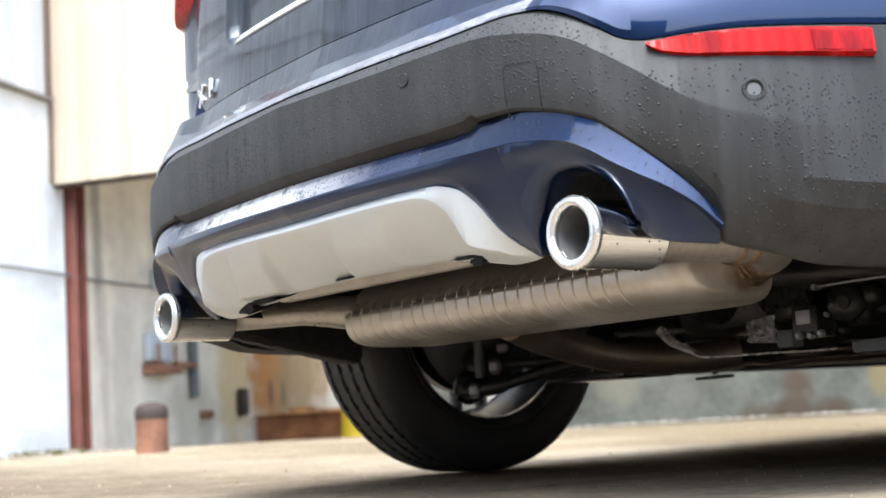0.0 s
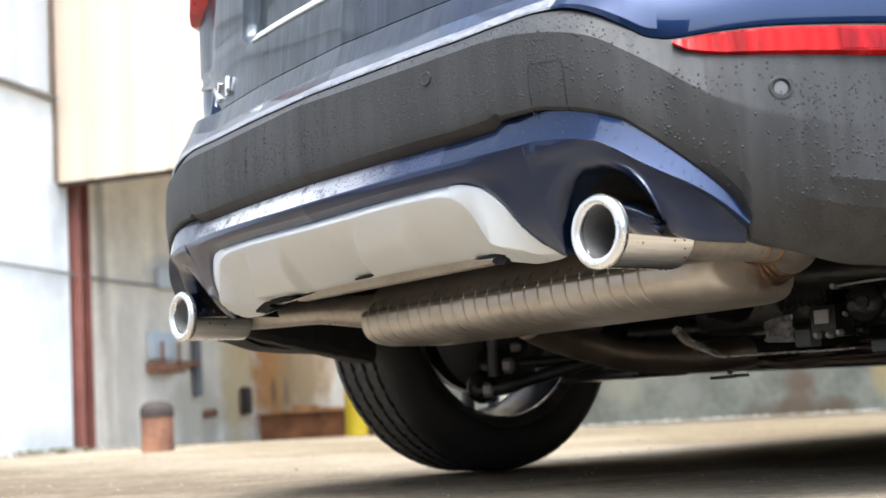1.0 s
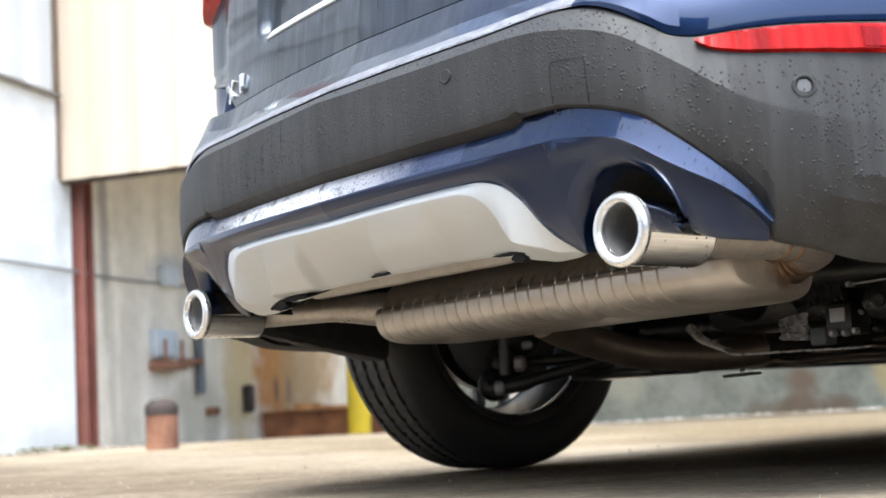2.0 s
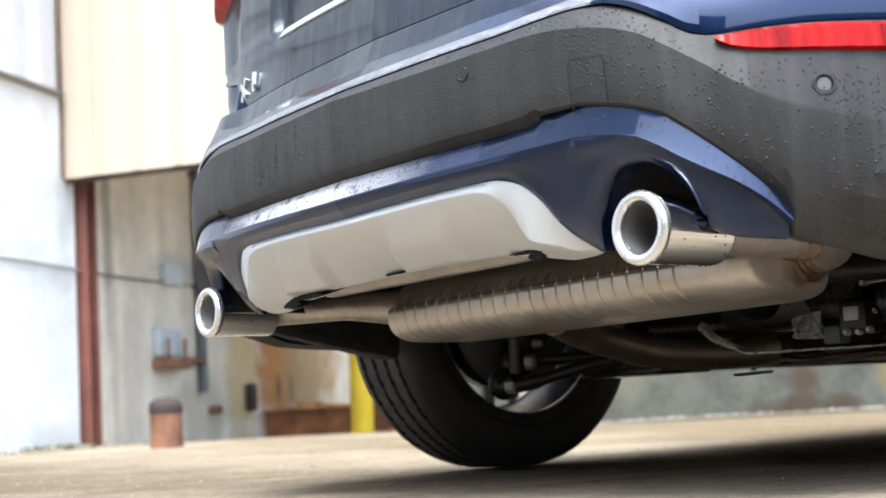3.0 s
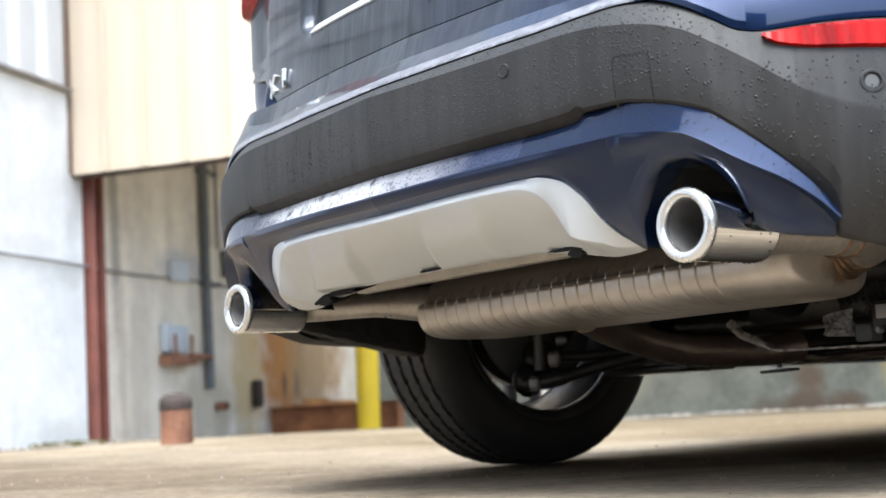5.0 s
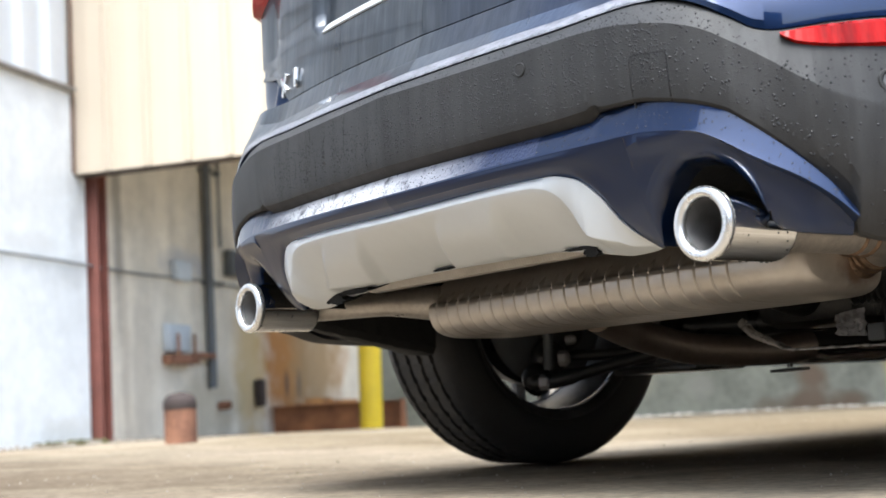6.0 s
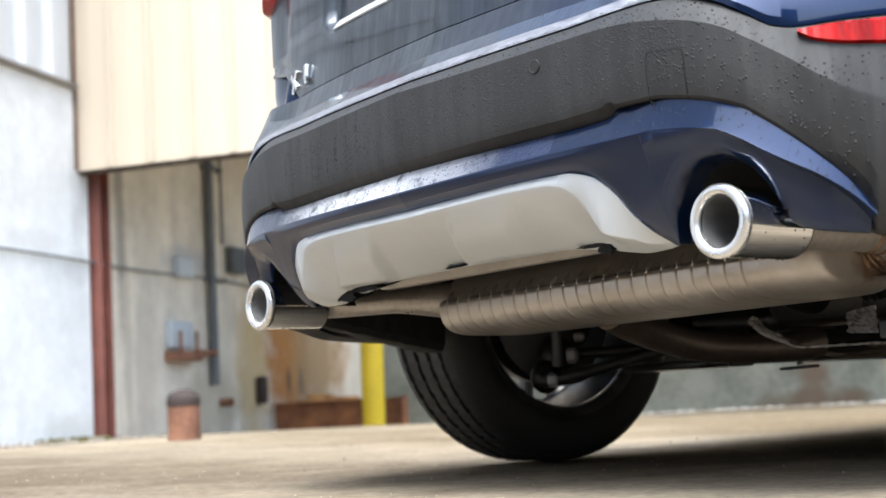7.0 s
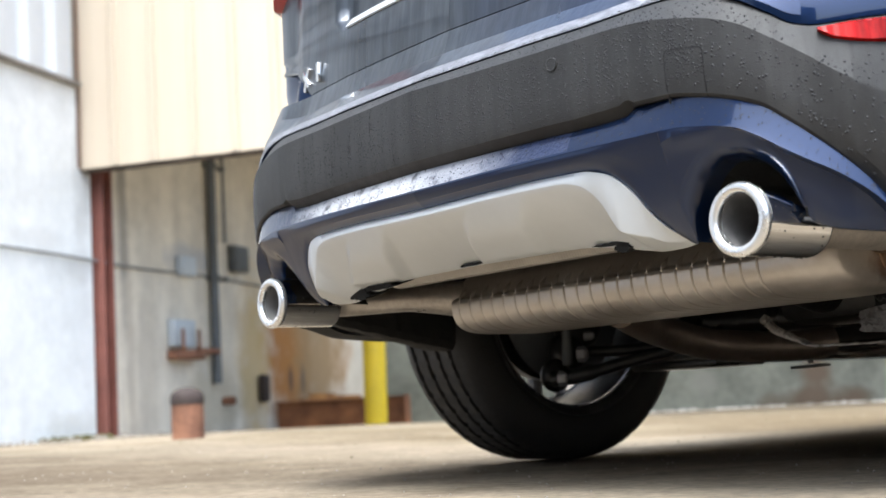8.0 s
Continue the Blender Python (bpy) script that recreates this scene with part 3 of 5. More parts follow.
for v in bm.verts:      # two shallow raised pads on the face
    if 0.325 < v.co.z < 0.4 and v.co.y < -0.78:
        t = min(1.0, (0.385 - v.co.z) / 0.055)
        for l0, l1, r0, r1 in ((-0.225, -0.305, -0.122, -0.19), (0.08, 0.0, 0.19, 0.138)):
            l, r = mix(l0, l1, t), mix(r0, r1, t)
            w = ease(l - 0.012, l + 0.014, v.co.x) * ease(r + 0.017, r - 0.004, v.co.x) * ease(0.398, 0.352, v.co.z) * ease(0.326, 0.332, v.co.z)
            v.co.y -= 0.017 * w
            v.co.z -= 0.003 * w
skid = part("skid_plate", bm, SILVER, car, "satin silver plastic skid plate", sharp=70)

# upper bumper ledge and tailgate in body colour
bm = bmesh.new()
led = lambda a, b: (lambda u: mix(a, b, ease(0.44, 0.62, u)))
band(bm, [
    (lambda u: C1(u) + 0.001, 0.034),
    (lambda u: C1(u) + 0.002, led(0.017, 0.004)),
    (lambda u: C1(u) + mix(0.0045, 0.012, ease(0.44, 0.62, u)), led(0.0175, 0.003)),
    (lambda u: C1(u) + mix(0.0215, 0.035, ease(0.44, 0.62, u)), led(0.040, 0.006)),
    (lambda u: C1(u) + mix(0.0245, 0.06, ease(0.44, 0.62, u)), led(0.0465, 0.013)),
    (lambda u: mix(0.635, 0.65, ease(0.44, 0.62, u)), led(0.0645, 0.037)),
    (lambda u: 0.6700, led(0.0765, 0.047)),
    (lambda u: 0.6705, led(0.12, 0.07)),
], 0, END)
for f in bm.faces:      # the rain-filmed middle and its beaded ledge, coloured pale like lit sky
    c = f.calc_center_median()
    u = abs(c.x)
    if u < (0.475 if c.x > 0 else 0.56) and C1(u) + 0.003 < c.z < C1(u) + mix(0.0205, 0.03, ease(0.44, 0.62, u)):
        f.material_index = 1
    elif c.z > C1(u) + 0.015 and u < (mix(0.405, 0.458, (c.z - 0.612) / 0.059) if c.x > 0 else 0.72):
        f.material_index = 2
bumper_top = part("rear_bumper", bm, PAINT, car, "glossy dark blue bumper top, its wet ledge painted pale with sky sheen", sharp=14)
bumper_top.data.materials.append(LEDGESHEEN), bumper_top.data.materials.append(WETPAINT)

bm = bmesh.new()
def gate(mid, side=None):
    """Inset of the tailgate: a recess for the plate in the middle, wrapping forward at the sides."""
    return lambda u: mix(mix(mid, side or mid, ease(0.34, 0.36, u)), 0.037, ease(0.585, 0.675, u))


gate_edge = lambda z: mix(mix(0.455, 0.535, (z - 0.671) / 0.064), 0.725, ease(0.705, 0.785, z))
panel(bm, [(0.6715, gate(0.11)), (0.6709, gate(0.0787)), (0.672, gate(0.0772)), (0.685, gate(0.0782)), (0.70, gate(0.0793)), (0.715, gate(0.0806)), (0.735, gate(0.083)), (0.752, gate(0.085)), (0.755, gate(0.086, 0.085)), (0.776, gate(0.103, 0.086)), (0.779, gate(0.108, 0.087)), (0.80, gate(0.110, 0.088)), (0.88, gate(0.115, 0.092)), (0.93, gate(0.105, 0.097)), (0.985, gate(0.108)), (1.05, gate(0.14))], gate_edge)
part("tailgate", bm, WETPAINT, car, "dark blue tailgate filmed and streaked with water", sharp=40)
# a silver strip laid on as the crease's highlight from the sky
bm = bmesh.new()
t1 = next(k for k, p in enumerate(PLAN) if p.x > 0.318)
band(bm, [(0.7535, 0.095), (0.7545, 0.0835), (0.7565, 0.0825), (0.772, 0.096), (0.774, 0.108)], 0, t1)
part("tailgate_highlight", bm, SILVER, car, "pale strip added as the sky highlight on the tailgate crease")
bm = bmesh.new()
quarter = lambda d, b=0.1: (lambda u: mix(mix(0.1, b, ease(0.49, 0.55, u)), d, ease(0.6, 0.67, u)))
for s in (-1, 1):
    bm = bmesh.new()
    band(bm, [(0.671, quarter(0.047, 0.0765)), (0.69, quarter(0.044, 0.0795)), (0.715, quarter(0.041, 0.084)), (0.76, quarter(0.041)), (0.85, quarter(0.038)), (0.90, quarter(0.038)), (0.902, 0.12)], next(k for k, p in enumerate(PLAN) if p.x > 0.455), END + 4, sides=(s,))
    part("rear_quarter", bm, PAINT, car)
for s in (-1, 1):
    bm = bmesh.new()
    low_l = lambda u: mix(1.02, 0.872, ease(0.53, 0.66, u))
    proud = lambda d: (lambda u: mix(0.074, 0.029, ease(0.55, 0.66, u)) + d)
    band(bm, [(low_l, proud(0.05)), (low_l, proud(0.006)), (lambda u: low_l(u) + 0.003, proud(0)), (0.99, proud(0.0)), (1.01, proud(0.02)), (1.04, proud(0.06)), (1.06, 0.16)], next(k for k, p in enumerate(PLAN) if p.x > 0.585), END + 8, sides=(s,))
    part("tail_light", bm, LAMPLENS, car, "wet red tail light lens")
    # rear fog reflector let into the cladding
    bm = bmesh.new()
    r0, r1 = next(k for k, p in enumerate(PLAN) if p.x > 0.618), next(k for k, p in enumerate(PLAN) if p.x > 0.767)
    rt = knots((0.617, 0.5215), (0.64, 0.5255), (0.664, 0.5275), (0.7, 0.5292), (0.77, 0.5265))
    rb = knots((0.617, 0.519), (0.632, 0.507), (0.66, 0.499), (0.7, 0.496), (0.77, 0.492))
    band(bm, [(rt, 0.02), (rt, 0.002), (lambda u: mix(rt(u), rb(u), 0.12), lambda u: -0.003 + 0.0005 * math.sin(u * 290) + 0.0004 * math.sin(u * 670)), (lambda u: mix(rt(u), rb(u), 0.88), lambda u: -0.007 + 0.0005 * math.sin(u * 290) + 0.0004 * math.sin(u * 670)), (rb, -0.001), (rb, 0.02)], r0, r1, sides=(s,))
    lens = part("reflector", bm, REDLENS, car, "bright red rear reflector strip")
    bm = bmesh.new()
    r2 = next(k for k, p in enumerate(PLAN) if p.x > 0.731)
    band(bm, [(lambda u: mix(rt(u), rb(u), 0.14), -0.0025), (lambda u: mix(rt(u), rb(u), 0.16), lambda u: -0.0043 + 0.0003 * math.sin(u * 4200)), (lambda u: mix(rt(u), rb(u), 0.82), lambda u: -0.0077 + 0.0003 * math.sin(u * 4200)), (lambda u: mix(rt(u), rb(u), 0.84), -0.006)], r2, r1 - 3, sides=(s,))
    part("prism_panel", bm, DARKRED, lens, "darker ribbed prism panel")

# exhaust: muffler with stamped ribs
MUFFLER = surf("dusty_stainless_muffler", (0.54, 0.49, 0.43), 0.36, 0.7, 0.18, 7, 0.05, 200, second=(0.62, 0.58, 0.53), rough_vary=0.1)
stain_or_shade(MUFFLER, 1, -0.475, 0.292, 0.045, 0.032, (0.2, 0.11, 0.06), 0.8, 2, 40.0)
AROUND = [2 * math.pi * j / 150 for j in range(150) if abs(j - 75) > 9]      # closer together at the rear seam
AROUND = sorted(AROUND + [math.pi - math.copysign(math.asin(min(1.0, (abs(h) / 0.06) ** 1.515)), h) for h in (0.0012 * q + 0.0001 for q in range(-24, 25))])
bm = bmesh.new()
rows = []
for k in range(1345):
    x = -0.352 + 0.0006 * k
    e_l = math.sqrt(ease(-0.356, -0.322, x))
    e_r = max(0.0, 1 - (max(0.0, x - 0.402) / 0.053) ** 2.4) ** (1 / 2.4)
    e = (0.45 + 0.55 * e_l) * mix(0.72, 1.0, e_r)
    ph = ((x + 0.334) / 0.0295) % 1.0
    rib = max(0.0, 1 - min(ph, 1 - ph) / 0.085) * 0.0038 * ease(-0.348, -0.338, x) * (1 - ease(0.362, 0.376, x))
    back = mix(0.25, 1.0, max(0.0, 1 - (max(0.0, x - 0.27) / 0.19) ** 2) ** 0.5)      # its far corner is well rounded
    ring = []
    for a in AROUND:
        ca, sa = math.cos(a), math.sin(a)
        py = math.copysign(abs(ca) ** 0.42, ca) * 0.128
        pz = math.copysign(abs(sa) ** 0.66, sa) * (0.062 if sa > 0 else 0.057)
        if ca < 0:                             # the upper half leans back from the seam
            py += 0.24 * (pz + 0.005 + math.hypot(pz + 0.005, 0.0015))
        on = -0.9 * rib * (1 if ca < 0.8 else 0) * (1 - ease(-0.003, 0.0, pz))      # grooves below the seam
        if ca < 0:                             # a set-back band above it, bridged by small gussets
            set_back = 0.006 * ease(-0.0005, 0.006, pz) * e_l * e_r
            py += set_back * (1 - 1.5 * min(1.0, rib / 0.003) * (1 - ease(0.007, 0.022, pz)))
        ring.append(Vector((x, -0.482 + py * (e if ca < 0 else back) - on * max(0, -ca) ** 0.5, 0.305 + pz * mix(0.62, 1.0, e_r) * (0.5 + 0.5 * e_l) + on * min(0, sa))))
    rows.append(ring)
vs = grid(bm, rows, close_v=True)
bm.faces.new(vs[0]), bm.faces.new(vs[-1])
muffler = part("muffler", bm, MUFFLER, car, "ribbed stainless steel rear muffler", sharp=175)

for s in (-1, 1):
    m = pose(0.522 * s, -0.85, 0.3195, -90, 0, 0)
    bm = bmesh.new()
    lathe(bm, [(0.0305, 0.10), (0.031, 0.03), (0.0312, 0.012), (0.0416, 0.0105), (0.0414, 0.014), (0.0412, 0.09), (0.0412, 0.1165), (0.0412, 0.1185), (0.0408, 0.1192), (0.0405, 0.1196), (0.0403, 0.1198), (0.027, 0.1198)], m, 64)
    tip = part("exhaust_tip", bm, CHROME, car, "polished round chrome exhaust tip beaded with rain")
    bm = bmesh.new()
    lathe(bm, [(0.0365 + 0.0066 * math.cos(radians(a)), 0.004 + 0.0066 * math.sin(radians(a))) for a in range(0, 360, 20)], m, 64, close=True)
    part("rolled_lip", bm, LIP, tip, "satin rolled lip")
    bm = bmesh.new()
    lathe(bm, [(0.0303, 0.008), (0.0300, 0.12), (0.0, 0.125)], m, 48)
    part("exhaust_bore", bm, SOOT, tip, "grey sooted inside of the tip")

bm = bmesh.new()
tube(bm, spline([(0.523, -0.72, 0.317), (0.524, -0.64, 0.317), (0.525, -0.565, 0.316), (0.522, -0.518, 0.315), (0.506, -0.483, 0.312), (0.472, -0.468, 0.308), (0.42, -0.464, 0.303)], 8), [0.0265] * 16 + [0.0265 + 0.0001 * k for k in range(33)], 28)
pipe = part("tail_pipe", bm, STEEL, car, "stainless tail pipe with a heat-tinted weld")
bm = bmesh.new()
for y, r in ((-0.585, 0.0285), (-0.56, 0.029)):
    lathe(bm, [(r - 0.003, -0.006), (r, -0.003), (r + 0.001, 0), (r, 0.003), (r - 0.003, 0.006)], pose(0.524, y, 0.3165, -90, 0, 6), 32)
part("weld_bead", bm, WELD, pipe)
bm = bmesh.new()
tube(bm, spline([(0.484, -0.472, 0.309), (0.468, -0.467, 0.307), (0.452, -0.465, 0.3055)], 5), [0.0295, 0.0315, 0.032, 0.0315, 0.031, 0.032, 0.033, 0.0325, 0.033, 0.035, 0.037], 28)
part("weld_collar", bm, WELD, pipe, "brown heat-tinted weld collar")
bm = bmesh.new()
tube(bm, spline([(-0.522, -0.74, 0.318), (-0.515, -0.70, 0.319), (-0.48, -0.66, 0.320), (-0.42, -0.63, 0.319), (-0.37, -0.60, 0.315), (-0.32, -0.56, 0.308)], 8), [0.023] * 24 + [0.023 + 0.0006 * k for k in range(17)], 24)
part("tail_pipe", bm, STEEL, car, "stainless tail pipe with a heat-tinted weld")
bm = bmesh.new()
tube(bm, spline([(-0.11, -0.42, 0.27), (-0.144, -0.35, 0.256), (-0.194, -0.25, 0.243), (-0.221, -0.1, 0.218), (-0.207, -0.02, 0.211), (-0.188, 0.04, 0.207), (-0.168, 0.10, 0.207), (-0.145, 0.17, 0.214)], 10), 0.029, 24)
part("exhaust_pipe", bm, RUSTPIPE, car, "dull brown bent exhaust pipe")

# ribbed heat shield over the muffler
bm = bmesh.new()
rows = []
for k in range(7):
    t = k / 6
    rows.append([Vector((-0.27 + 0.00055 * i, -0.780 + 0.012 * t + 0.004 * (1 + math.cos(i * math.pi / 5)), 0.349 - 0.0275 * t)) for i in range(1000)])
rows.append([v + Vector((0, 0.012, -0.001)) for v in rows[-1]])
rows.append([v + Vector((0, 0.05, 0.02)) for v in rows[-1]])
grid(bm, rows)
part("heat_shield", bm, ALUM, car, "corrugated aluminium heat shield", smooth=False)
# black tunnels behind the exhaust cut-outs
for s in (-1, 1):
    bm = bmesh.new()
    rows = []
    for p, n_, w in ARCH[:72:2]:
        i = next(k for k, c in enumerate(PLAN) if c.x > p.x)
        start = tucked(lambda u: p.y)(p.x) + 1.3 * w + 0.028 * (1 - 0.9 * ease(0.52, 0.56, p.x)) + 0.001
        v = plan_at(i, s, start) + Vector((s * n_.x, 0, 0)) * 0.003
        v.z = p.y + 0.003 * n_.y
        back = Vector((s * mix(p.x, 0.515, 0.12), -0.70, mix(p.y, 0.33, 0.12)))
        rows.append([v, v.lerp(back, 0.5), back, Vector((s * 0.515, -0.69, 0.33))])
    grid(bm, rows)
    part("tip_shroud", bm, BLACK, car, "black shroud behind the exhaust cut-out")


# wheels
def wheel(x, y, s):
    w = empty("wheel")
    w.parent = car
    m = pose(x, y, 0.333, 0, 90 * s, 0)   # local z points outward
    prof = [(0.236, -0.10), (0.247, -0.109), (0.275, -0.1135), (0.305, -0.109), (0.322, -0.098), (0.330, -0.086)]
    for k in range(4):
        a = -0.062 + k * 0.0413
        prof += [(0.3335, a - 0.006), (0.3245, a - 0.0045), (0.3245, a + 0.0045), (0.3335, a + 0.006)]
    prof += [(0.330, 0.086), (0.322, 0.098), (0.305, 0.109), (0.275, 0.1135), (0.247, 0.109), (0.233, 0.098)]
    bm = bmesh.new()
    rings = lathe(bm, prof, m, 288, close=True)
    for ring, (r, a) in zip(rings, prof):      # fine cross cuts in the tread ribs
        if r > 0.328:
            for k, v in enumerate(ring):
                if (k + int(a * 160)) % 6 == 0:
                    v.co = m @ ((m.inverted() @ v.co) * Vector((0.987, 0.987, 1)))
    part("tyre", bm, RUBBER, w, "black road tyre with four tread grooves")
    bm = bmesh.new()
    lathe(bm, [(0.234, -0.106), (0.240, -0.108), (0.241, -0.10), (0.226, -0.09), (0.218, -0.06), (0.209, -0.03), (0.209, 0.022), (0.203, 0.022), (0.203, -0.03), (0.212, -0.06), (0.22, -0.09)], m, 96, close=True)
    rim_ob = part("rim", bm, SHADEDALLOY, w, "alloy rim coloured dark for shade and brake dust inside")
    bm = bmesh.new()
    lathe(bm, [(0.2035, 0.023), (0.209, 0.023), (0.222, 0.085), (0.240, 0.10), (0.241, 0.108), (0.234, 0.106), (0.216, 0.09), (0.2035, 0.05)], m, 96, close=True)
    part("outer_barrel", bm, ALLOY, rim_ob, "bright silver outer barrel")
    for r, h in ((0.2035, 0.028), (0.221, -0.088)):      # bright rings that paint the lit edges inside the barrel
        bm = bmesh.new()
        lathe(bm, [(r - 0.001, h - 0.006), (r - 0.004, h - 0.003), (r - 0.004, h + 0.003), (r - 0.001, h + 0.006)], m, 96, close=True)
        part("lit_edge", bm, ALLOY, rim_ob, "bright ring added as a lit edge inside the rim")
    for k in range(5):
        bm = bmesh.new()
        for da in (-0.12, 0.12):
            a = 2 * math.pi * k / 5 + 0.3
            c, t = Vector((math.cos(a + da * 0.4), math.sin(a + da * 0.4), 0)), Vector((math.cos(a + da * 1.6), math.sin(a + da * 1.6), 0))
            path = [m @ (c * 0.05 + Vector((0, 0, 0.07))), m @ (c.lerp(t, 0.5) * 0.13 + Vector((0, 0, 0.075))), m @ (t * 0.212 + Vector((0, 0, 0.08)))]
            tube(bm, path, [0.022, 0.017, 0.016], 10)
        part("spoke", bm, SHADEDALLOY, w)
    bm = bmesh.new()
    lathe(bm, [(0.0, 0.085), (0.06, 0.085), (0.07, 0.06), (0.07, 0.02), (0.16, 0.02), (0.16, -0.005), (0.075, -0.005), (0.075, -0.05), (0.0, -0.055)], m, 48)
    part("brake_disc", bm, BLACKMETAL, w)
    bm = bmesh.new()
    lathe(bm, [(0.04, -0.085), (0.12, -0.083), (0.150, -0.077), (0.168, -0.06), (0.164, -0.057), (0.146, -0.073), (0.12, -0.079), (0.04, -0.081)], m, 48, close=True)
    part("brake_shield", bm, DARKPIPE, w, "black pressed brake dust shield")
    return w


for x, s in ((-0.781, -1), (0.781, 1)):
    for y in (0.0, 2.67):
        wheel(x, y, s)

# black shell above the exhaust and floor of the car
bm = bmesh.new()
grid(bm, [[Vector((x * w, y, z)) for x in (-1, -0.5, 0, 0.5, 1)] for y, z, w in ((-0.80, 0.47, 0.5), (-0.80, 0.43, 0.5), (-0.74, 0.415, 0.58), (-0.6, 0.41, 0.66), (-0.38, 0.40, 0.68), (-0.2, 0.37, 0.58), (0.1, 0.34, 0.58), (0.3, 0.30, 0.58))])
part("floor_pan", bm, BLACK, car, "black underbody floor")
bm = bmesh.new()
grid(bm, [[Vector((x, y, z)) for y in (-0.62, -0.2, 0.3, 1.0, 2.2, 3.2)] for x, z in ((-0.66, 0.50), (-0.56, 0.42), (0.56, 0.42), (0.66, 0.50))])
part("inner_floor", bm, BLACK, car)
for s in (-1, 1):
    bm = bmesh.new()
    rows = []
    for k in range(28):
        t = k / 27
        y, z = mix(-0.70 if s < 0 else -0.50, -0.40, t), mix(0.297, 0.236, t ** 0.9) + (0 if s < 0 else 0.04)
        rows.append([Vector((s * x, y + dy, z + dz + 0.004 * noise.noise(Vector((x * 40, k * 1.7, s))))) for x, dy, dz in ((0.585, 0, 0.10), (0.59, 0, 0.012), (0.60, 0, 0.0), (0.62, 0.0, -0.002), (mix(0.63, 0.70, t), 0.01, 0.004), (mix(0.64, 0.78, t), 0.03, 0.02))])
    grid(bm, rows)
    part("arch_liner", bm, BLACK, car, "black plastic wheel arch liner with a rough edge")
    # wheel housing
    bm = bmesh.new()
    rows = []
    for k in range(15):
        a = radians(5 + 170 * k / 14)
        rows.append([Vector((s * x, 0.40 * math.cos(a), 0.333 + 0.40 * math.sin(a))) for x in (0.60, 0.88)])
    grid(bm, rows)
    part("wheel_housing", bm, BLACK, car)

# under tray ahead of the axle
bm = bmesh.new()
box(bm, -0.84, 0.42, 0.205, 0.84, 2.25, 0.28, bevel=0.012)
box(bm, -0.6, 2.26, 0.205, 0.6, 3.38, 0.28, bevel=0.012)
tray = part("under_tray", bm, BLACK, car, "black underbody tray with dusty edges")
for k, (y, z, d, x0, x1) in enumerate(((0.40, 0.193, 0.03, -0.40, 0.66), (0.33, 0.203, 0.025, -0.15, 0.66), (0.25, 0.214, 0.03, 0.05, 0.66), (0.52, 0.188, 0.05, -0.55, 0.66))):
    bm = bmesh.new()
    rows = []
    for q in range(121):
        x = mix(x0, x1, q / 120)
        dy, dz, h = (0.012 * noise.noise(Vector((x * f, k * 3.1, f))) for f in (9, 14, 31))
        yy, zz = y + dy + (-0.035, 0.05, 0.02, 0.0)[k] * x, z + 0.4 * dz
        rows.append([Vector((x, yy, zz)), Vector((x, yy - 0.003, zz + 0.004 + 0.3 * h)), Vector((x, yy + 0.5 * d, zz + 0.009 + 0.4 * h)), Vector((x, yy + d, zz + 0.006)), Vector((x, yy + d, zz - 0.001))])
    grid(bm, rows, close_v=True)
    part("tray_edge", bm, surf("dusty_tray_edge", (0.2, 0.165, 0.135), 0.55, 0.0, 0.6, 14, 0.2, 90) if k == 0 else bpy.data.materials["dusty_tray_edge"], tray)
bm = bmesh.new()
box(bm, -0.20, 0.12, 0.170, -0.135, 0.16, 0.1755, pose(0, 0, 0, 0, -2, 0), bevel=0.001)
box(bm, -0.175, 0.135, 0.172, -0.169, 0.145, 0.21)
part("tray_clip", bm, BLACKMETAL, tray)
bm = bmesh.new()
rows = []
foil = spline([(-0.088, -0.10, 0.250), (-0.074, -0.10, 0.238), (-0.058, -0.10, 0.226), (-0.036, -0.10, 0.217), (-0.008, -0.10, 0.207), (0.02, -0.10, 0.198), (0.08, -0.10, 0.1955), (0.15, -0.10, 0.1945), (0.24, -0.10, 0.192), (0.30, -0.10, 0.1915)], 12)
for k, p in enumerate(foil):
    a, b = noise.noise(Vector((k * 0.45, 0, 0))), noise.noise(Vector((k * 0.8, 4, 0)))
    w = mix(0.007, 0.002, ease(0.3, 0.55, k / len(foil))) * (1 + 1.1 * a)
    rows.append([p + Vector((0, 0.002 * a, -0.002 + 0.002 * b)), p + Vector((0.3 * w, -0.001 * b, 0.5 * w)), p + Vector((0.55 * w, 0.004 + 0.003 * a, w)), p + Vector((0.5 * w, 0.02, 0.6 * w))])
grid(bm, rows)
part("tank_shield", bm, surf("crinkled_pale_foil", (0.16, 0.15, 0.14), 0.45, 0.3, 0.8, 60, 0.4, 120, second=(0.5, 0.48, 0.45), patch=0.25), car, "pale crinkled edge of a heat shield")
bm = bmesh.new()
rows = []
for k in range(17):
    a = math.pi * k / 16
    rows.append([Vector((x, 0.30 - 0.16 * math.sin(a) * (1 - 0.2 * (x / 0.5) ** 2), 0.30 - 0.085 * math.cos(a))) for x in (-0.40, -0.3, -0.1, 0.1, 0.3, 0.5)])
grid(bm, rows)
part("fuel_tank", bm, BLACK, car, "black plastic fuel tank")

# rear axle: subframe, links, hubs, dampers
bm = bmesh.new()
tube(bm, spline([(-0.42, 0.02, 0.30), (-0.3, -0.10, 0.315), (0, -0.12, 0.32), (0.3, -0.10, 0.315), (0.42, 0.02, 0.30)], 8), 0.03, 14)
tube(bm, spline([(-0.42, 0.02, 0.30), (-0.38, 0.16, 0.27), (0.38, 0.16, 0.27), (0.42, 0.02, 0.30)], 8), 0.028, 14)
part("subframe", bm, BLACKMETAL, car, "black steel rear subframe")
bm = bmesh.new()
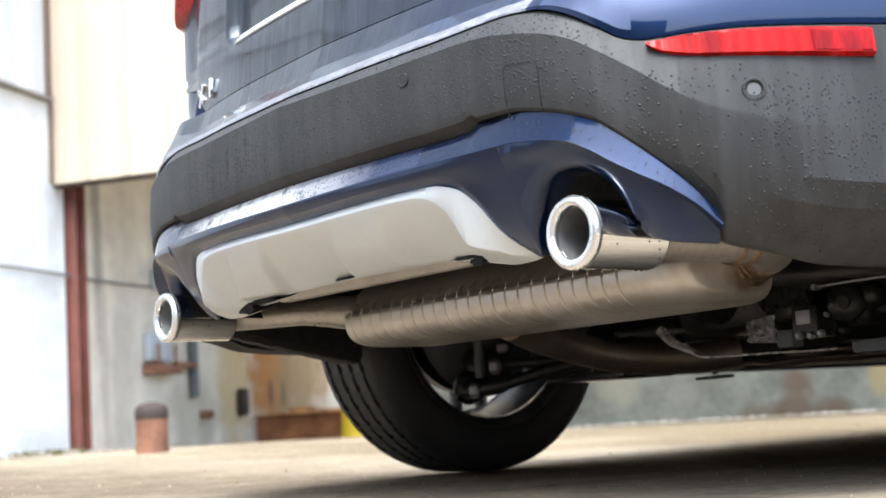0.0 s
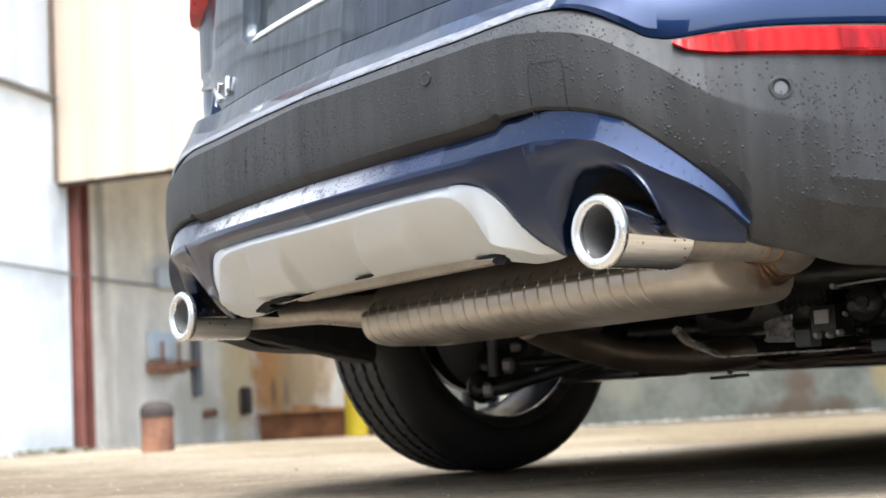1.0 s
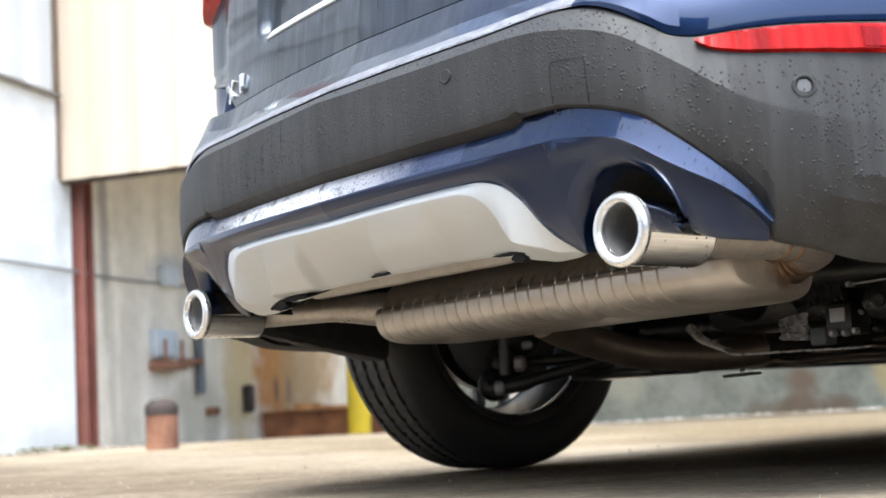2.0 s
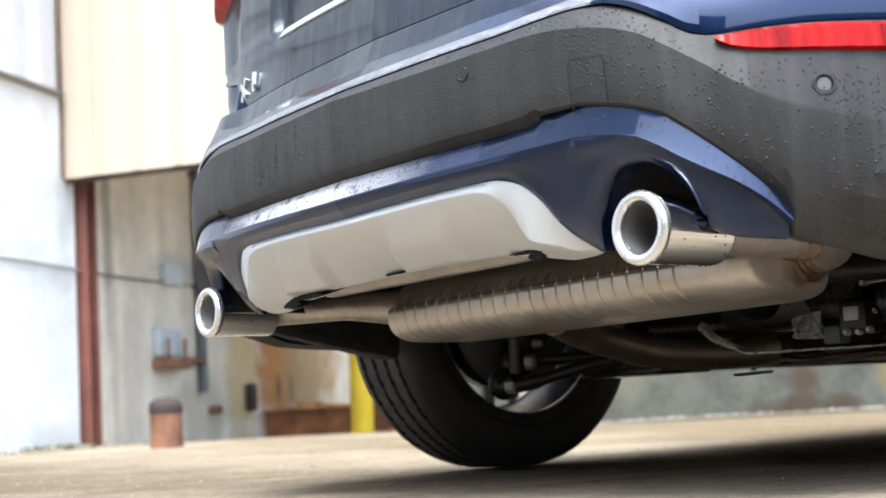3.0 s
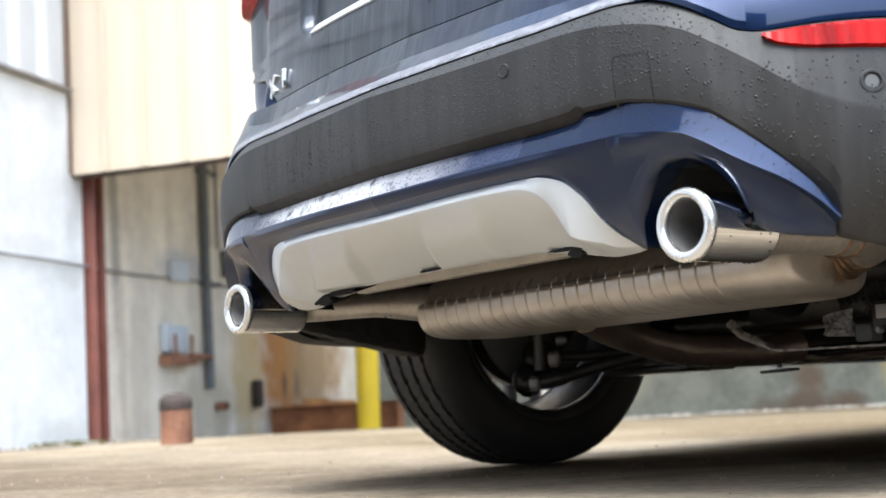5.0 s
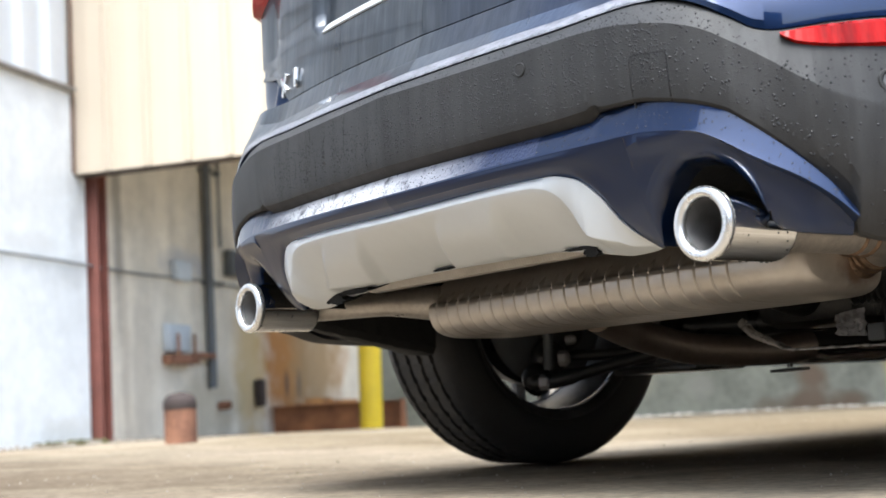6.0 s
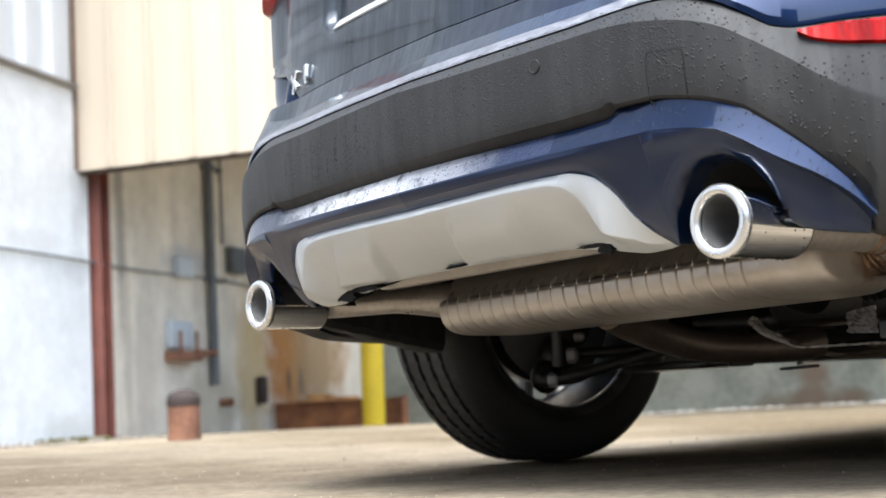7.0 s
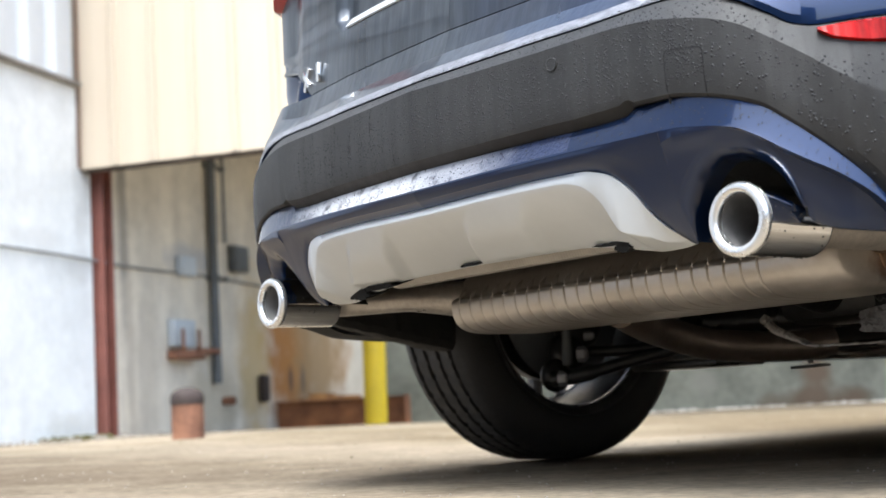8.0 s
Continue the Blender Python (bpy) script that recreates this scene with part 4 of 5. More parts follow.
box(bm, -0.11, -0.03, 0.24, 0.11, 0.16, 0.37, bevel=0.03)
lathe(bm, [(0, -0.06), (0.05, -0.06), (0.055, -0.02), (0.04, 0.05), (0.0, 0.05)], pose(0, -0.05, 0.31, 90, 0, 0), 24)
part("differential", bm, BLACKMETAL, car)
for s in (-1, 1):
    bm = bmesh.new()
    tube(bm, spline([(s * 0.64, -0.11, 0.172), (s * 0.58, -0.08, 0.178), (s * 0.50, -0.02, 0.20), (s * 0.42, 0.05, 0.222), (s * 0.34, 0.10, 0.24)], 6), [0.017] * 8 + [0.013] * 17, 12)
    part("camber_link", bm, BLACKMETAL, car, "black steel suspension link")
    bm = bmesh.new()
    tube(bm, spline([(s * 0.64, -0.03, 0.225), (s * 0.52, 0.06, 0.228), (s * 0.38, 0.12, 0.25)], 6), 0.012, 12)
    part("toe_link", bm, BLACKMETAL, car)
    bm = bmesh.new()
    box(bm, 0.34, 0.06, 0.178, 0.58, 0.21, 0.196, Matrix.Diagonal((s, 1, 1, 1)), bevel=0.006)
    part("lower_arm", bm, BLACKMETAL, car, "flat pressed steel lower arm")
    bm = bmesh.new()
    for c, r in (((0.655, -0.09, 0.18), 0.036), ((0.66, -0.05, 0.225), 0.045), ((0.665, -0.01, 0.29), 0.06), ((0.67, 0.03, 0.36), 0.05)):
        bmesh.ops.create_icosphere(bm, subdivisions=3, radius=r, matrix=Matrix.Translation((s * c[0], c[1], c[2])) @ Matrix.Diagonal((0.75, 1, 1, 1)))
    hub = part("hub_carrier", bm, BLACKMETAL, car, "black cast hub carrier with bolts")
    for p, r in (((0.612, -0.106, 0.172), 0.016), ((0.608, -0.053, 0.221), 0.017), ((0.62, -0.02, 0.26), 0.010)):
        bm = bmesh.new()
        lathe(bm, [(0, 0.012), (r * 0.6, 0.012), (r, 0.006), (r, -0.01), (0, -0.01)], pose(s * p[0], p[1], p[2], 0, -90 * s, 0) @ pose(0, 0, 0, 35 * s, 0, 0), 6)
        part("bolt", bm, ZINC, hub)
    bm = bmesh.new()
    tube(bm, [Vector((s * 0.615, -0.09, 0.20)), Vector((s * 0.60, -0.10, 0.30))], 0.011, 12)
    tube(bm, [Vector((s * 0.60, -0.10, 0.29)), Vector((s * 0.56, -0.12, 0.56))], 0.026, 16)
    part("damper", bm, DARKPIPE if s < 0 else BLACKMETAL, car, "grey damper rod")
    bm = bmesh.new()
    tube(bm, [Vector((s * 0.45 + 0.045 * math.cos(k * 0.5), 0.03 + 0.045 * math.sin(k * 0.5), 0.23 + 0.0022 * k)) for k in range(90)], 0.0065, 8)
    part("coil_spring", bm, BLACKMETAL, car)
bm = bmesh.new()
box(bm, -0.604, 0.02, 0.2255, -0.576, 0.05, 0.232, bevel=0.001)
part("cable_tag", bm, PLATEWHITE, car, "small white cable tag")
# brackets, rubber mounts and bolts ahead of the muffler's end
bm = bmesh.new()
box(bm, 0.237, -0.125, 0.212, 0.287, -0.075, 0.262, pose(0, 0, 0, 0, 0, 0), bevel=0.004)
bracket = part("mount_bracket", bm, BLACKMETAL, car, "black bracket with a grey face and bolts")
bm = bmesh.new()
box(bm, 0.248, -0.128, 0.233, 0.276, -0.1235, 0.255, bevel=0.001)
part("face_plate", bm, ZINC, bracket, "grey face plate")
for x, z in ((0.254, 0.215), (0.277, 0.214), (0.297, 0.216)):
    bm = bmesh.new()
    lathe(bm, [(0, 0.006), (0.004, 0.006), (0.0065, 0.002), (0.0065, -0.004), (0, -0.004)], pose(x, -0.13, z, 90, 0, 0), 6)
    part("bolt", bm, ZINC, bracket)
bm = bmesh.new()
lathe(bm, [(0.0, 0)] + [(0.021 + 0.005 * (k % 2) - 0.0004 * k, 0.0055 * k) for k in range(16)] + [(0, 0.088)], pose(0.185, -0.135, 0.283, 0, 88, 22), 32)
part("rubber_bellows", bm, BLACKMETAL, car, "ribbed black rubber bellows")
bm = bmesh.new()
tube(bm, [Vector((0.29, -0.12, 0.290)), Vector((0.35, -0.12, 0.2915)), Vector((0.43, -0.12, 0.292))], 0.0022, 8)
lathe(bm, [(0, 0.009), (0.004, 0.009), (0.006, 0.0), (0.004, -0.009), (0, -0.009)], pose(0.288, -0.12, 0.290, 90, 0, 0), 14)
part("sensor_rod", bm, ZINC, car, "thin grey rod with a round end")
for x, z, r in ((0.304, 0.319, 0.0055), (0.302, 0.245, 0.004)):
    bm = bmesh.new()
    lathe(bm, [(0, 0.006), (r * 0.7, 0.006), (r, 0.002), (r, -0.006), (0, -0.006)], pose(x, -0.12, z, 80, 0, 20), 6)
    part("bolt", bm, ZINC, car)
bm = bmesh.new()
lathe(bm, [(0.0, 0.016), (0.009, 0.016), (0.011, 0.010), (0.020, 0.008), (0.028, 0.0), (0.030, -0.012), (0.0, -0.014)], pose(0.338, -0.118, 0.26, 90, 0, 25), 28)
part("drive_flange", bm, BLACKMETAL, car, "dark round flange with a raised hub")
bm = bmesh.new()
box(bm, 0.199, -0.12, 0.199, 0.232, -0.09, 0.228, bevel=0.004)
part("cable_box", bm, DARKPIPE, car, "small dark grey box under the floor")
bm = bmesh.new()
box(bm, 0.344, -0.12, 0.181, 0.46, -0.04, 0.201, bevel=0.003)
part("tray_corner", bm, DARKPIPE, car, "grey corner of the under tray")
for k in range(7):
    bm = bmesh.new()
    bmesh.ops.create_icosphere(bm, subdivisions=2, radius=0.012 + 0.006 * (k % 3), matrix=Matrix.Translation((0.30 + 0.03 * k, -0.08 + 0.02 * (k % 2), 0.245 + 0.025 * ((k * 5) % 4 - 1))))
    part("casting", bm, BLACKMETAL, car)
bm = bmesh.new()
rows = [[Vector((0.133 + 0.058 * i / 15 + 0.004 * noise.noise(Vector((i * 0.6, j * 0.7, 1))), -0.12 + 0.014 * noise.noise(Vector((i * 0.8, j * 0.9, 7))) + 0.02 * abs(i / 15 - 0.5), 0.247 - 0.034 * j / 9 + 0.012 * (i / 15) * (1 - j / 9) - 0.004 * i / 15)) for i in range(16)] for j in range(10)]
grid(bm, rows)
part("foil_wrap", bm, ZINC, car, "crumpled foil wrap", smooth=False)

# hole and slots in the skid plate, hangers
for x0, x1, z0, z1, y in ((-0.396, -0.307, 0.311, 0.3325, -0.803), (-0.318, -0.226, 0.3175, 0.326, -0.804), (-0.335, -0.29, 0.306, 0.324, -0.806), (-0.045, 0.005, 0.3285, 0.3315, -0.803), (0.244, 0.318, 0.3215, 0.3265, -0.803), (0.275, 0.303, 0.311, 0.325, -0.801), (0.435, 0.47, 0.306, 0.311, -0.80)):
    bm = bmesh.new()
    rows = []
    for k in range(44):
        a = 2 * math.pi * k / 44
        r = 1 + 0.6 * noise.noise(Vector((math.cos(a) * 4, math.sin(a) * 4, x0 * 9)))
        c = Vector(((x0 + x1) / 2 + math.copysign(abs(math.cos(a)) ** 0.7, math.cos(a)) * r * (x1 - x0) / 2, y, (z0 + z1) / 2 + math.sin(a) * r * (z1 - z0) / 2))
        rows.append([c, c + Vector((0, 0.04, 0.012))])
    vs = grid(bm, rows, close_u=True)
    bm.faces.new([r[0] for r in vs])
    part("opening", bm, BLACK, skid, "dark ragged drain opening")

# parking sensors, towing cover, badge
def disc_on_plan(x, z, inset, rings, material, parent, name, label=""):
    i = next(k for k, p in enumerate(PLAN) if p.x > abs(x))
    s = math.copysign(1, x)
    a, b = plan_at(i - 2, s, 0), plan_at(i + 2, s, 0)
    t = (b - a).normalized() * s
    out = Vector((t.y, -t.x, 0)) if t.x > 0 else Vector((-t.y, t.x, 0))
    p = plan_at(i, s, inset)
    m = Matrix(((t.x, 0, out.x, p.x), (t.y, 0, out.y, p.y), (0, 1, 0, z), (0, 0, 0, 1)))
    bm = bmesh.new()
    lathe(bm, rings, m, 32)
    return part(name, bm, material, parent, label)


for x, z, inset in ((0.692, 0.457, -0.010), (-0.692, 0.457, -0.010), (0.286, 0.546, -0.0065)):
    near = abs(x) > 0.5
    r = 0.0125 if near else 0.0085
    sensor = disc_on_plan(x, z, inset, [(r + 0.001, -0.004), (r + 0.001, 0.0008), (r, 0.0018), (r * 0.82, 0.0018), (r * 0.78, -0.001), (r * 0.70, -0.001), (r * 0.70, -0.004)] if near else [(r + 0.001, -0.004), (r + 0.0006, 0.0002), (r, 0.0005), (r * 0.85, 0.0005), (r * 0.8, 0.0001), (r * 0.6, 0.0001)], CLAD, car, "parking_sensor", "round parking sensor set in the bumper")
    disc_on_plan(x, z, inset, [(r * 0.66, -0.003), (r * 0.64, -0.0004), (r * 0.6, 0.0), (0.0, 0.0001)], SENSORGREY if near else CLAD, sensor, "sensor_face")

bm = bmesh.new()
ft, fb = knots((0.44, 0.527), (0.52, 0.5195)), knots((0.44, 0.464), (0.52, 0.461))
def clad_point(x, z, out=0.0):
    """A point on the cladding's face at x and height z, lifted by out."""
    i = next(k for k, p in enumerate(PLAN) if p.x > abs(x))
    u = PLAN[i].x
    hs = [(C1(u), mix(0.018, 0.004, ease(0.5, 0.62, u))), (mix(C2(u), C1(u), 0.06), crease(u)), (C2(u), crease(u)), (mix(C2(u), C3(u), 0.4), mix(-0.006, -0.010, corner(u))), (mix(C2(u), C3(u), 0.6), mix(-0.0055, 0.006, corner(u))), (mix(C2(u), C3(u), 0.8), mix(-0.0045, 0.040, corner(u))), (C3(u) + mix(0.0125, 0.004, ease(0.388, 0.41, u)), mix(-0.002, 0.085, corner(u))), (C3(u) + 0.001, mix(mix(0.012, 0.0005, ease(0.388, 0.41, u)), 0.092, corner(u)))]
    inset = hs[-1][1]
    for (z1, d1), (z0, d0) in zip(hs, hs[1:]):
        if z0 <= z <= z1:
            inset = mix(d0, d1, (z - z0) / max(1e-6, z1 - z0))
    p = plan_at(i, math.copysign(1, x), inset - out)
    return Vector((p.x, p.y, z))


def groove(path, width):
    for k in range(len(path) - 1):
        (xa, za), (xb, zb) = path[k], path[k + 1]
        d = Vector((xb - xa, zb - za)).normalized() * width / 2
        q = [clad_point(xa - d.y, za + d.x, 0.0006), clad_point(xb - d.y, zb + d.x, 0.0006), clad_point(xb + d.y, zb - d.x, 0.0006), clad_point(xa + d.y, za - d.x, 0.0006)]
        low_ = [v + Vector((0, 0.002, 0)) for v in q]
        grid(bm, [q, low_], close_v=True)
        bm.faces.new([bm.verts.new(v) for v in q])


outline = [(0.455, 0.464 + 0.0075 * k) for k in range(8)] + [(0.4565, 0.5235)] + [(0.459 + 0.006 * k, ft(0.459 + 0.006 * k)) for k in range(8)] + [(0.5045, 0.519)] + [(0.506, 0.515 - 0.0075 * k) for k in range(8)]
groove(outline, 0.0013)
part("towing_cover", bm, BLACK, car, "square towing eye cover with a dark joint")

badge_at = Matrix.Translation(plan_at(next(k for k, p in enumerate(PLAN) if p.x > 0.452), -1, 0.0785) + Vector((0, 0, 0.703))) @ pose(0, 0, 0, 0, 0, -13)
badge = empty("badge")
badge.parent = car
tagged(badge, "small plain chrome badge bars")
for x, turn, half, w in ((-0.024, 36, 0.0225, 0.0045), (-0.024, -46, 0.019, 0.005), (0.036, 0, 0.0165, 0.0055)):
    bm = bmesh.new()
    box(bm, -w, -0.004, -half, w, 0.004, half, badge_at @ pose(x, 0.0004 * turn / 36, 0, 0, turn, 0), bevel=0.0015)
    part("bar", bm, CHROME, badge)

# sides, bonnet, roof and glass of the car
def body_x(y, z):
    return (0.905 - 0.05 * ((z - 0.62) / 0.4) ** 2 - 0.10 * ease(2.9, 3.55, y) ** 2 - 0.03 * ease(0.3, -0.5, y)) if y < 3.55 else 0.75


for s in (-1, 1):
    bm = bmesh.new()
    ys = [-0.44 + 0.03 * k for k in range(132)]
    zs = [0.195 + 0.03 * k for k in range(28)]
    vs = grid(bm, [[Vector((s * body_x(y, z), y, z)) for z in zs] for y in ys])
    dead = [f for f in bm.faces if any(math.hypot(f.calc_center_median().y - w, f.calc_center_median().z - 0.333) < 0.385 for w in (0.0, 2.67))]
    dead += [f for f in bm.faces if f not in dead and f.calc_center_median().y < -0.33 and f.calc_center_median().z < 0.42]
    bmesh.ops.delete(bm, geom=dead, context="FACES")
    part("body_side", bm, PAINT, car)
    for w in (0.0, 2.67):
        bm = bmesh.new()
        rows = []
        for k in range(41):
            a = radians(-8 + 180 * k / 40)
            rows.append([Vector((s * (body_x(w, 0.6) + d), w + r * math.cos(a), 0.333 + r * math.sin(a))) for r, d in ((0.36, -0.05), (0.36, 0.008), (0.42, 0.010), (0.425, -0.04))])
        grid(bm, rows)
        part("arch_trim", bm, CLAD, car, "grey plastic wheel arch trim")
stations = [(-0.60, 1.02, 1.05, 0.62), (-0.42, 1.0, 1.42, 0.60), (-0.2, 0.99, 1.53, 0.60), (0.5, 0.99, 1.585, 0.62), (1.3, 0.99, 1.57, 0.62), (1.9, 0.99, 1.42, 0.60), (2.4, 0.99, 1.06, 0.66), (3.0, 0.97, 1.0, 0.70), (3.3, 0.93, 0.94, 0.70), (3.46, 0.80, 0.80, 0.66), (3.5, 0.45, 0.45, 0.62), (3.4, 0.19, 0.19, 0.62)]
bm = bmesh.new()
grid(bm, [[Vector((x, y, zr - 0.03 * (x / wr) ** 2)) for x in (-wr, -wr * 0.5, 0, wr * 0.5, wr)] for y, zb, zr, wr in stations])
part("roof", bm, PAINT, car, "dark blue roof and bonnet")
for s in (-1, 1):
    bm = bmesh.new()
    grid(bm, [[Vector((s * (body_x(y, 0.99) - 0.01), y, zb)), Vector((s * wr, y, zr - 0.03))] for y, zb, zr, wr in stations])
    part("side_window", bm, GLASS, car, "dark tinted side glass")
bm = bmesh.new()
grid(bm, [[Vector((x, y, z)) for x in (-0.6, 0, 0.6)] for y, z in ((-0.76, 1.045), (-0.60, 1.18), (-0.44, 1.40), (-0.40, 1.43))])
part("rear_window", bm, GLASS, car, "dark tinted rear glass")

# ---- things along the building ----
def thing(name, label, category, m, group=""):
    ob = empty(name, YARD @ m)
    return tagged(ob, label, category, group)


col = thing("steel_column", "rust-red painted steel column at a wall corner", "column", pose(0, 0, 0))
for name, b in (("flange", (-0.062, -0.05, 0, 0.062, -0.036, 1.80)), ("web", (-0.006, -0.036, 0, 0.006, 0.056, 1.80)), ("flange", (-0.062, 0.056, 0, 0.062, 0.07, 1.80)), ("base_plate", (-0.09, -0.075, -0.01, 0.09, 0.09, 0.012))):
    bm = bmesh.new()
    box(bm, *b, bevel=0.002)
    part(name, bm, COLUMNRED, col, smooth=False)
# a dark round bar stands in for the shadow strip left of the column
shade_bar = thing("column_shade_bar", "thin dark bar added as the shadow strip beside the column", "pipe", pose(-0.088, -0.075, 0))
bm = bmesh.new()
tube(bm, [Vector((0, 0, 0)), Vector((0, 0, 1.0)), Vector((0, 0, 1.79))], 0.02, 12)
part("pipe", bm, DARKPIPE, shade_bar)

stub = thing("rusty_bollard", "short rusty steel bollard with a domed cap", "bollard", YARD.inverted() @ pose(-4.64, 1.055, ground_z(-4.64, 1.055)))
bm = bmesh.new()
lathe(bm, [(0.079, -0.02), (0.0785, 0.05), (0.078, 0.175), (0.0, 0.178)], pose(0, 0, 0), 28)
part("post", bm, RUST, stub)
bm = bmesh.new()
lathe(bm, [(0.081, 0.165), (0.082, 0.19), (0.079, 0.212), (0.06, 0.234), (0.03, 0.244), (0.0, 0.247)], pose(0, 0, 0), 28)
part("cap", bm, surf("dark_rust", (0.045, 0.032, 0.028), 0.75, 0.1, 0.3, 12, 0.3, 60), stub, "dark weathered domed cap")

for n_, w_, h, tilt in ((1.15, 1.85, 1.15, 1.0),):
    b = thing("yellow_bollard", "yellow painted steel pipe bollard", "bollard", pose(n_, w_, 0, 0, tilt, 0))
    bm = bmesh.new()
    lathe(bm, [(0.084, -0.02), (0.084, h - 0.05), (0.075, h - 0.02), (0.045, h), (0, h + 0.008)], pose(0, 0, 0), 28)
    part("post", bm, YELLOW, b)
    bm = bmesh.new()
    lathe(bm, [(0.12, -0.01), (0.115, 0.012), (0.086, 0.016)], pose(0, 0, 0), 24)
    part("footing", bm, CONCRETE, b)

cab = thing("wall_cabinet", "pale blue-grey metal switch box on the wall", "box", pose(0, 0, 0))
bm = bmesh.new()
box(bm, 0.0, 0.86, 0.64, 0.06, 1.17, 0.83, bevel=0.006)
part("body", bm, BOXGREY, cab)
for w_ in (0.9, 1.14):
    bm = bmesh.new()
    tube(bm, [Vector((0.10, w_, 0.58)), Vector((0.10, w_, 0.76))], 0.012, 10)
    part("upright", bm, RUST, cab)
shelf = thing("wall_bracket", "rusty steel bracket bar fixed to the wall", "bracket", pose(0, 0, 0))
bm = bmesh.new()
box(bm, 0.0, 0.84, 0.55, 0.10, 1.22, 0.615, bevel=0.006)
part("beam", bm, RUST, shelf)
bm = bmesh.new()
box(bm, 0.02, 1.22, 0.595, 0.08, 1.52, 0.635, bevel=0.006)
part("arm", bm, RUST, shelf)
for w_, z0, r in ((1.52, 0.38, 0.034), (1.72, 1.45, 0.012)):
    con = thing("conduit", "dark grey vertical conduit clipped to the wall", "pipe", pose(0.04, w_, 0), "conduits")
    bm = bmesh.new()
    tube(bm, [Vector((0, 0, z0)), Vector((0, 0, 1.6)), Vector((0, 0, 3.3))], r, 12)
    part("pipe", bm, DARKPIPE, con)
    for z in (1.15, 2.0):
        bm = bmesh.new()
        box(bm, -0.04, -r - 0.012, z, r + 0.004, r + 0.012, z + 0.03, bevel=0.003)
        part("clip", bm, DARKPIPE, con)
jb = thing("junction_box", "small dark electrical box on the wall", "box", pose(0, 0, 0))
bm = bmesh.new()
box(bm, 0.0, 1.84, 1.24, 0.07, 2.08, 1.44, bevel=0.008)
part("body", bm, DARKPIPE, jb)
bm = bmesh.new()
box(bm, 0.07, 1.86, 1.26, 0.078, 2.06, 1.42, bevel=0.003)
part("lid", bm, DARKPIPE, jb)
jb2 = thing("junction_box", "small pale electrical box on the cable run", "box", pose(0, 0, 0))
bm = bmesh.new()
box(bm, 0.0, 1.0, 1.15, 0.06, 1.22, 1.29, bevel=0.008)
part("body", bm, BOXGREY, jb2)
cable = thing("cable", "thin dark cable run along the wall", "cable", pose(0.014, 0, 1.17))
bm = bmesh.new()
tube(bm, spline([(0, -13.9 + 0.9 * k, 0.006 * math.sin(k * 1.9) + (0.0 if k % 2 else -0.008)) for k in range(21)], 4), 0.008, 8)
part("run", bm, surf("grey_cable_sheath", (0.2, 0.21, 0.22), 0.6, 0, 0.2, 8), cable)

beam = thing("rusty_beam", "low rusty steel kerb beam on the concrete", "beam", pose(0.0, 2.62, 0))
for name, b in (("web", (0.02, -0.01, 0.0, 1.12, 0.01, 0.225)), ("flange", (0.02, -0.06, 0.0, 1.12, -0.010, 0.012)), ("flange", (0.02, -0.06, 0.213, 1.12, -0.010, 0.225)), ("end_plate", (1.12, -0.065, 0.0, 1.135, 0.06, 0.23))):
    bm = bmesh.new()
    box(bm, *b, bevel=0.002)
    part(name, bm, RUSTBEAM, beam, smooth=False)
# low panels added in place of the rust stain on the wall itself
sheet = thing("rust_stain_panels", "rust-streaked panels added as the rust stain of the wall", "sheet metal", pose(0, 0, 0))
for k, (w0, w1, h, col_) in enumerate(((2.7, 3.15, 0.25, 0), (3.1, 3.7, 0.29, 1), (3.65, 4.3, 0.27, 0))):
    bm = bmesh.new()
    box(bm, 0, w0, 0, 0.006, w1, h, pose(0.12, 0, 0, 0, -8 + k, 0))
    part("sheet", bm, surf("streaked_rust_stain", (0.26, 0.09, 0.03), 0.8, 0, 0.6, 5, 0.3, 20, second=(0.5, 0.24, 0.07), stretch=(1, 1, 0.4), patch=0.5) if k == 0 else bpy.data.materials["streaked_rust_stain"], sheet, smooth=False)
# a dark brown block fills in for the dark of a small wall recess
hole_block = thing("dark_hole_block", "dark block standing in for a dark hole low on the wall", "valve", pose(0, 2.33, 0.35))
bm = bmesh.new()
box(bm, 0, -0.045, -0.12, 0.08, 0.045, 0.10, bevel=0.025)
part("body", bm, bpy.data.materials["dark_rust"], hole_block)
stub2 = thing("pipe_stub", "small rusty pipe stub in the wall", "pipe", pose(0, 1.69, 0.25))
bm = bmesh.new()
lathe(bm, [(0.032, 0), (0.032, 0.09), (0.025, 0.09), (0.025, 0.02), (0, 0.02)], pose(0, 0, 0, 0, 90, 0), 16)
part("stub", bm, RUST, stub2)


def scatter(name, label, category, count, box_, size, material, seed, m=YARD):
    """Loose stones or litter as one object."""
    rng = random.Random(seed)
    bm = bmesh.new()
    for k in range(count):
        a, b = rng.uniform(box_[0], box_[1]), rng.uniform(box_[2], box_[3])
        r = rng.uniform(*size)
        w = m @ Vector((a, b, 0))
        bmesh.ops.create_icosphere(bm, subdivisions=1, radius=r, matrix=Matrix.Translation((a, b, ground_z(w.x, w.y) + r * 0.35)) @ Euler((rng.random() * 6, rng.random() * 6, 0)).to_matrix().to_4x4() @ Matrix.Diagonal((1, rng.uniform(0.6, 1), rng.uniform(0.4, 0.8), 1)))
    ob = link(name, bm, material, False)
    ob.matrix_world = m
    return tagged(ob, label, category, kind="stuff")


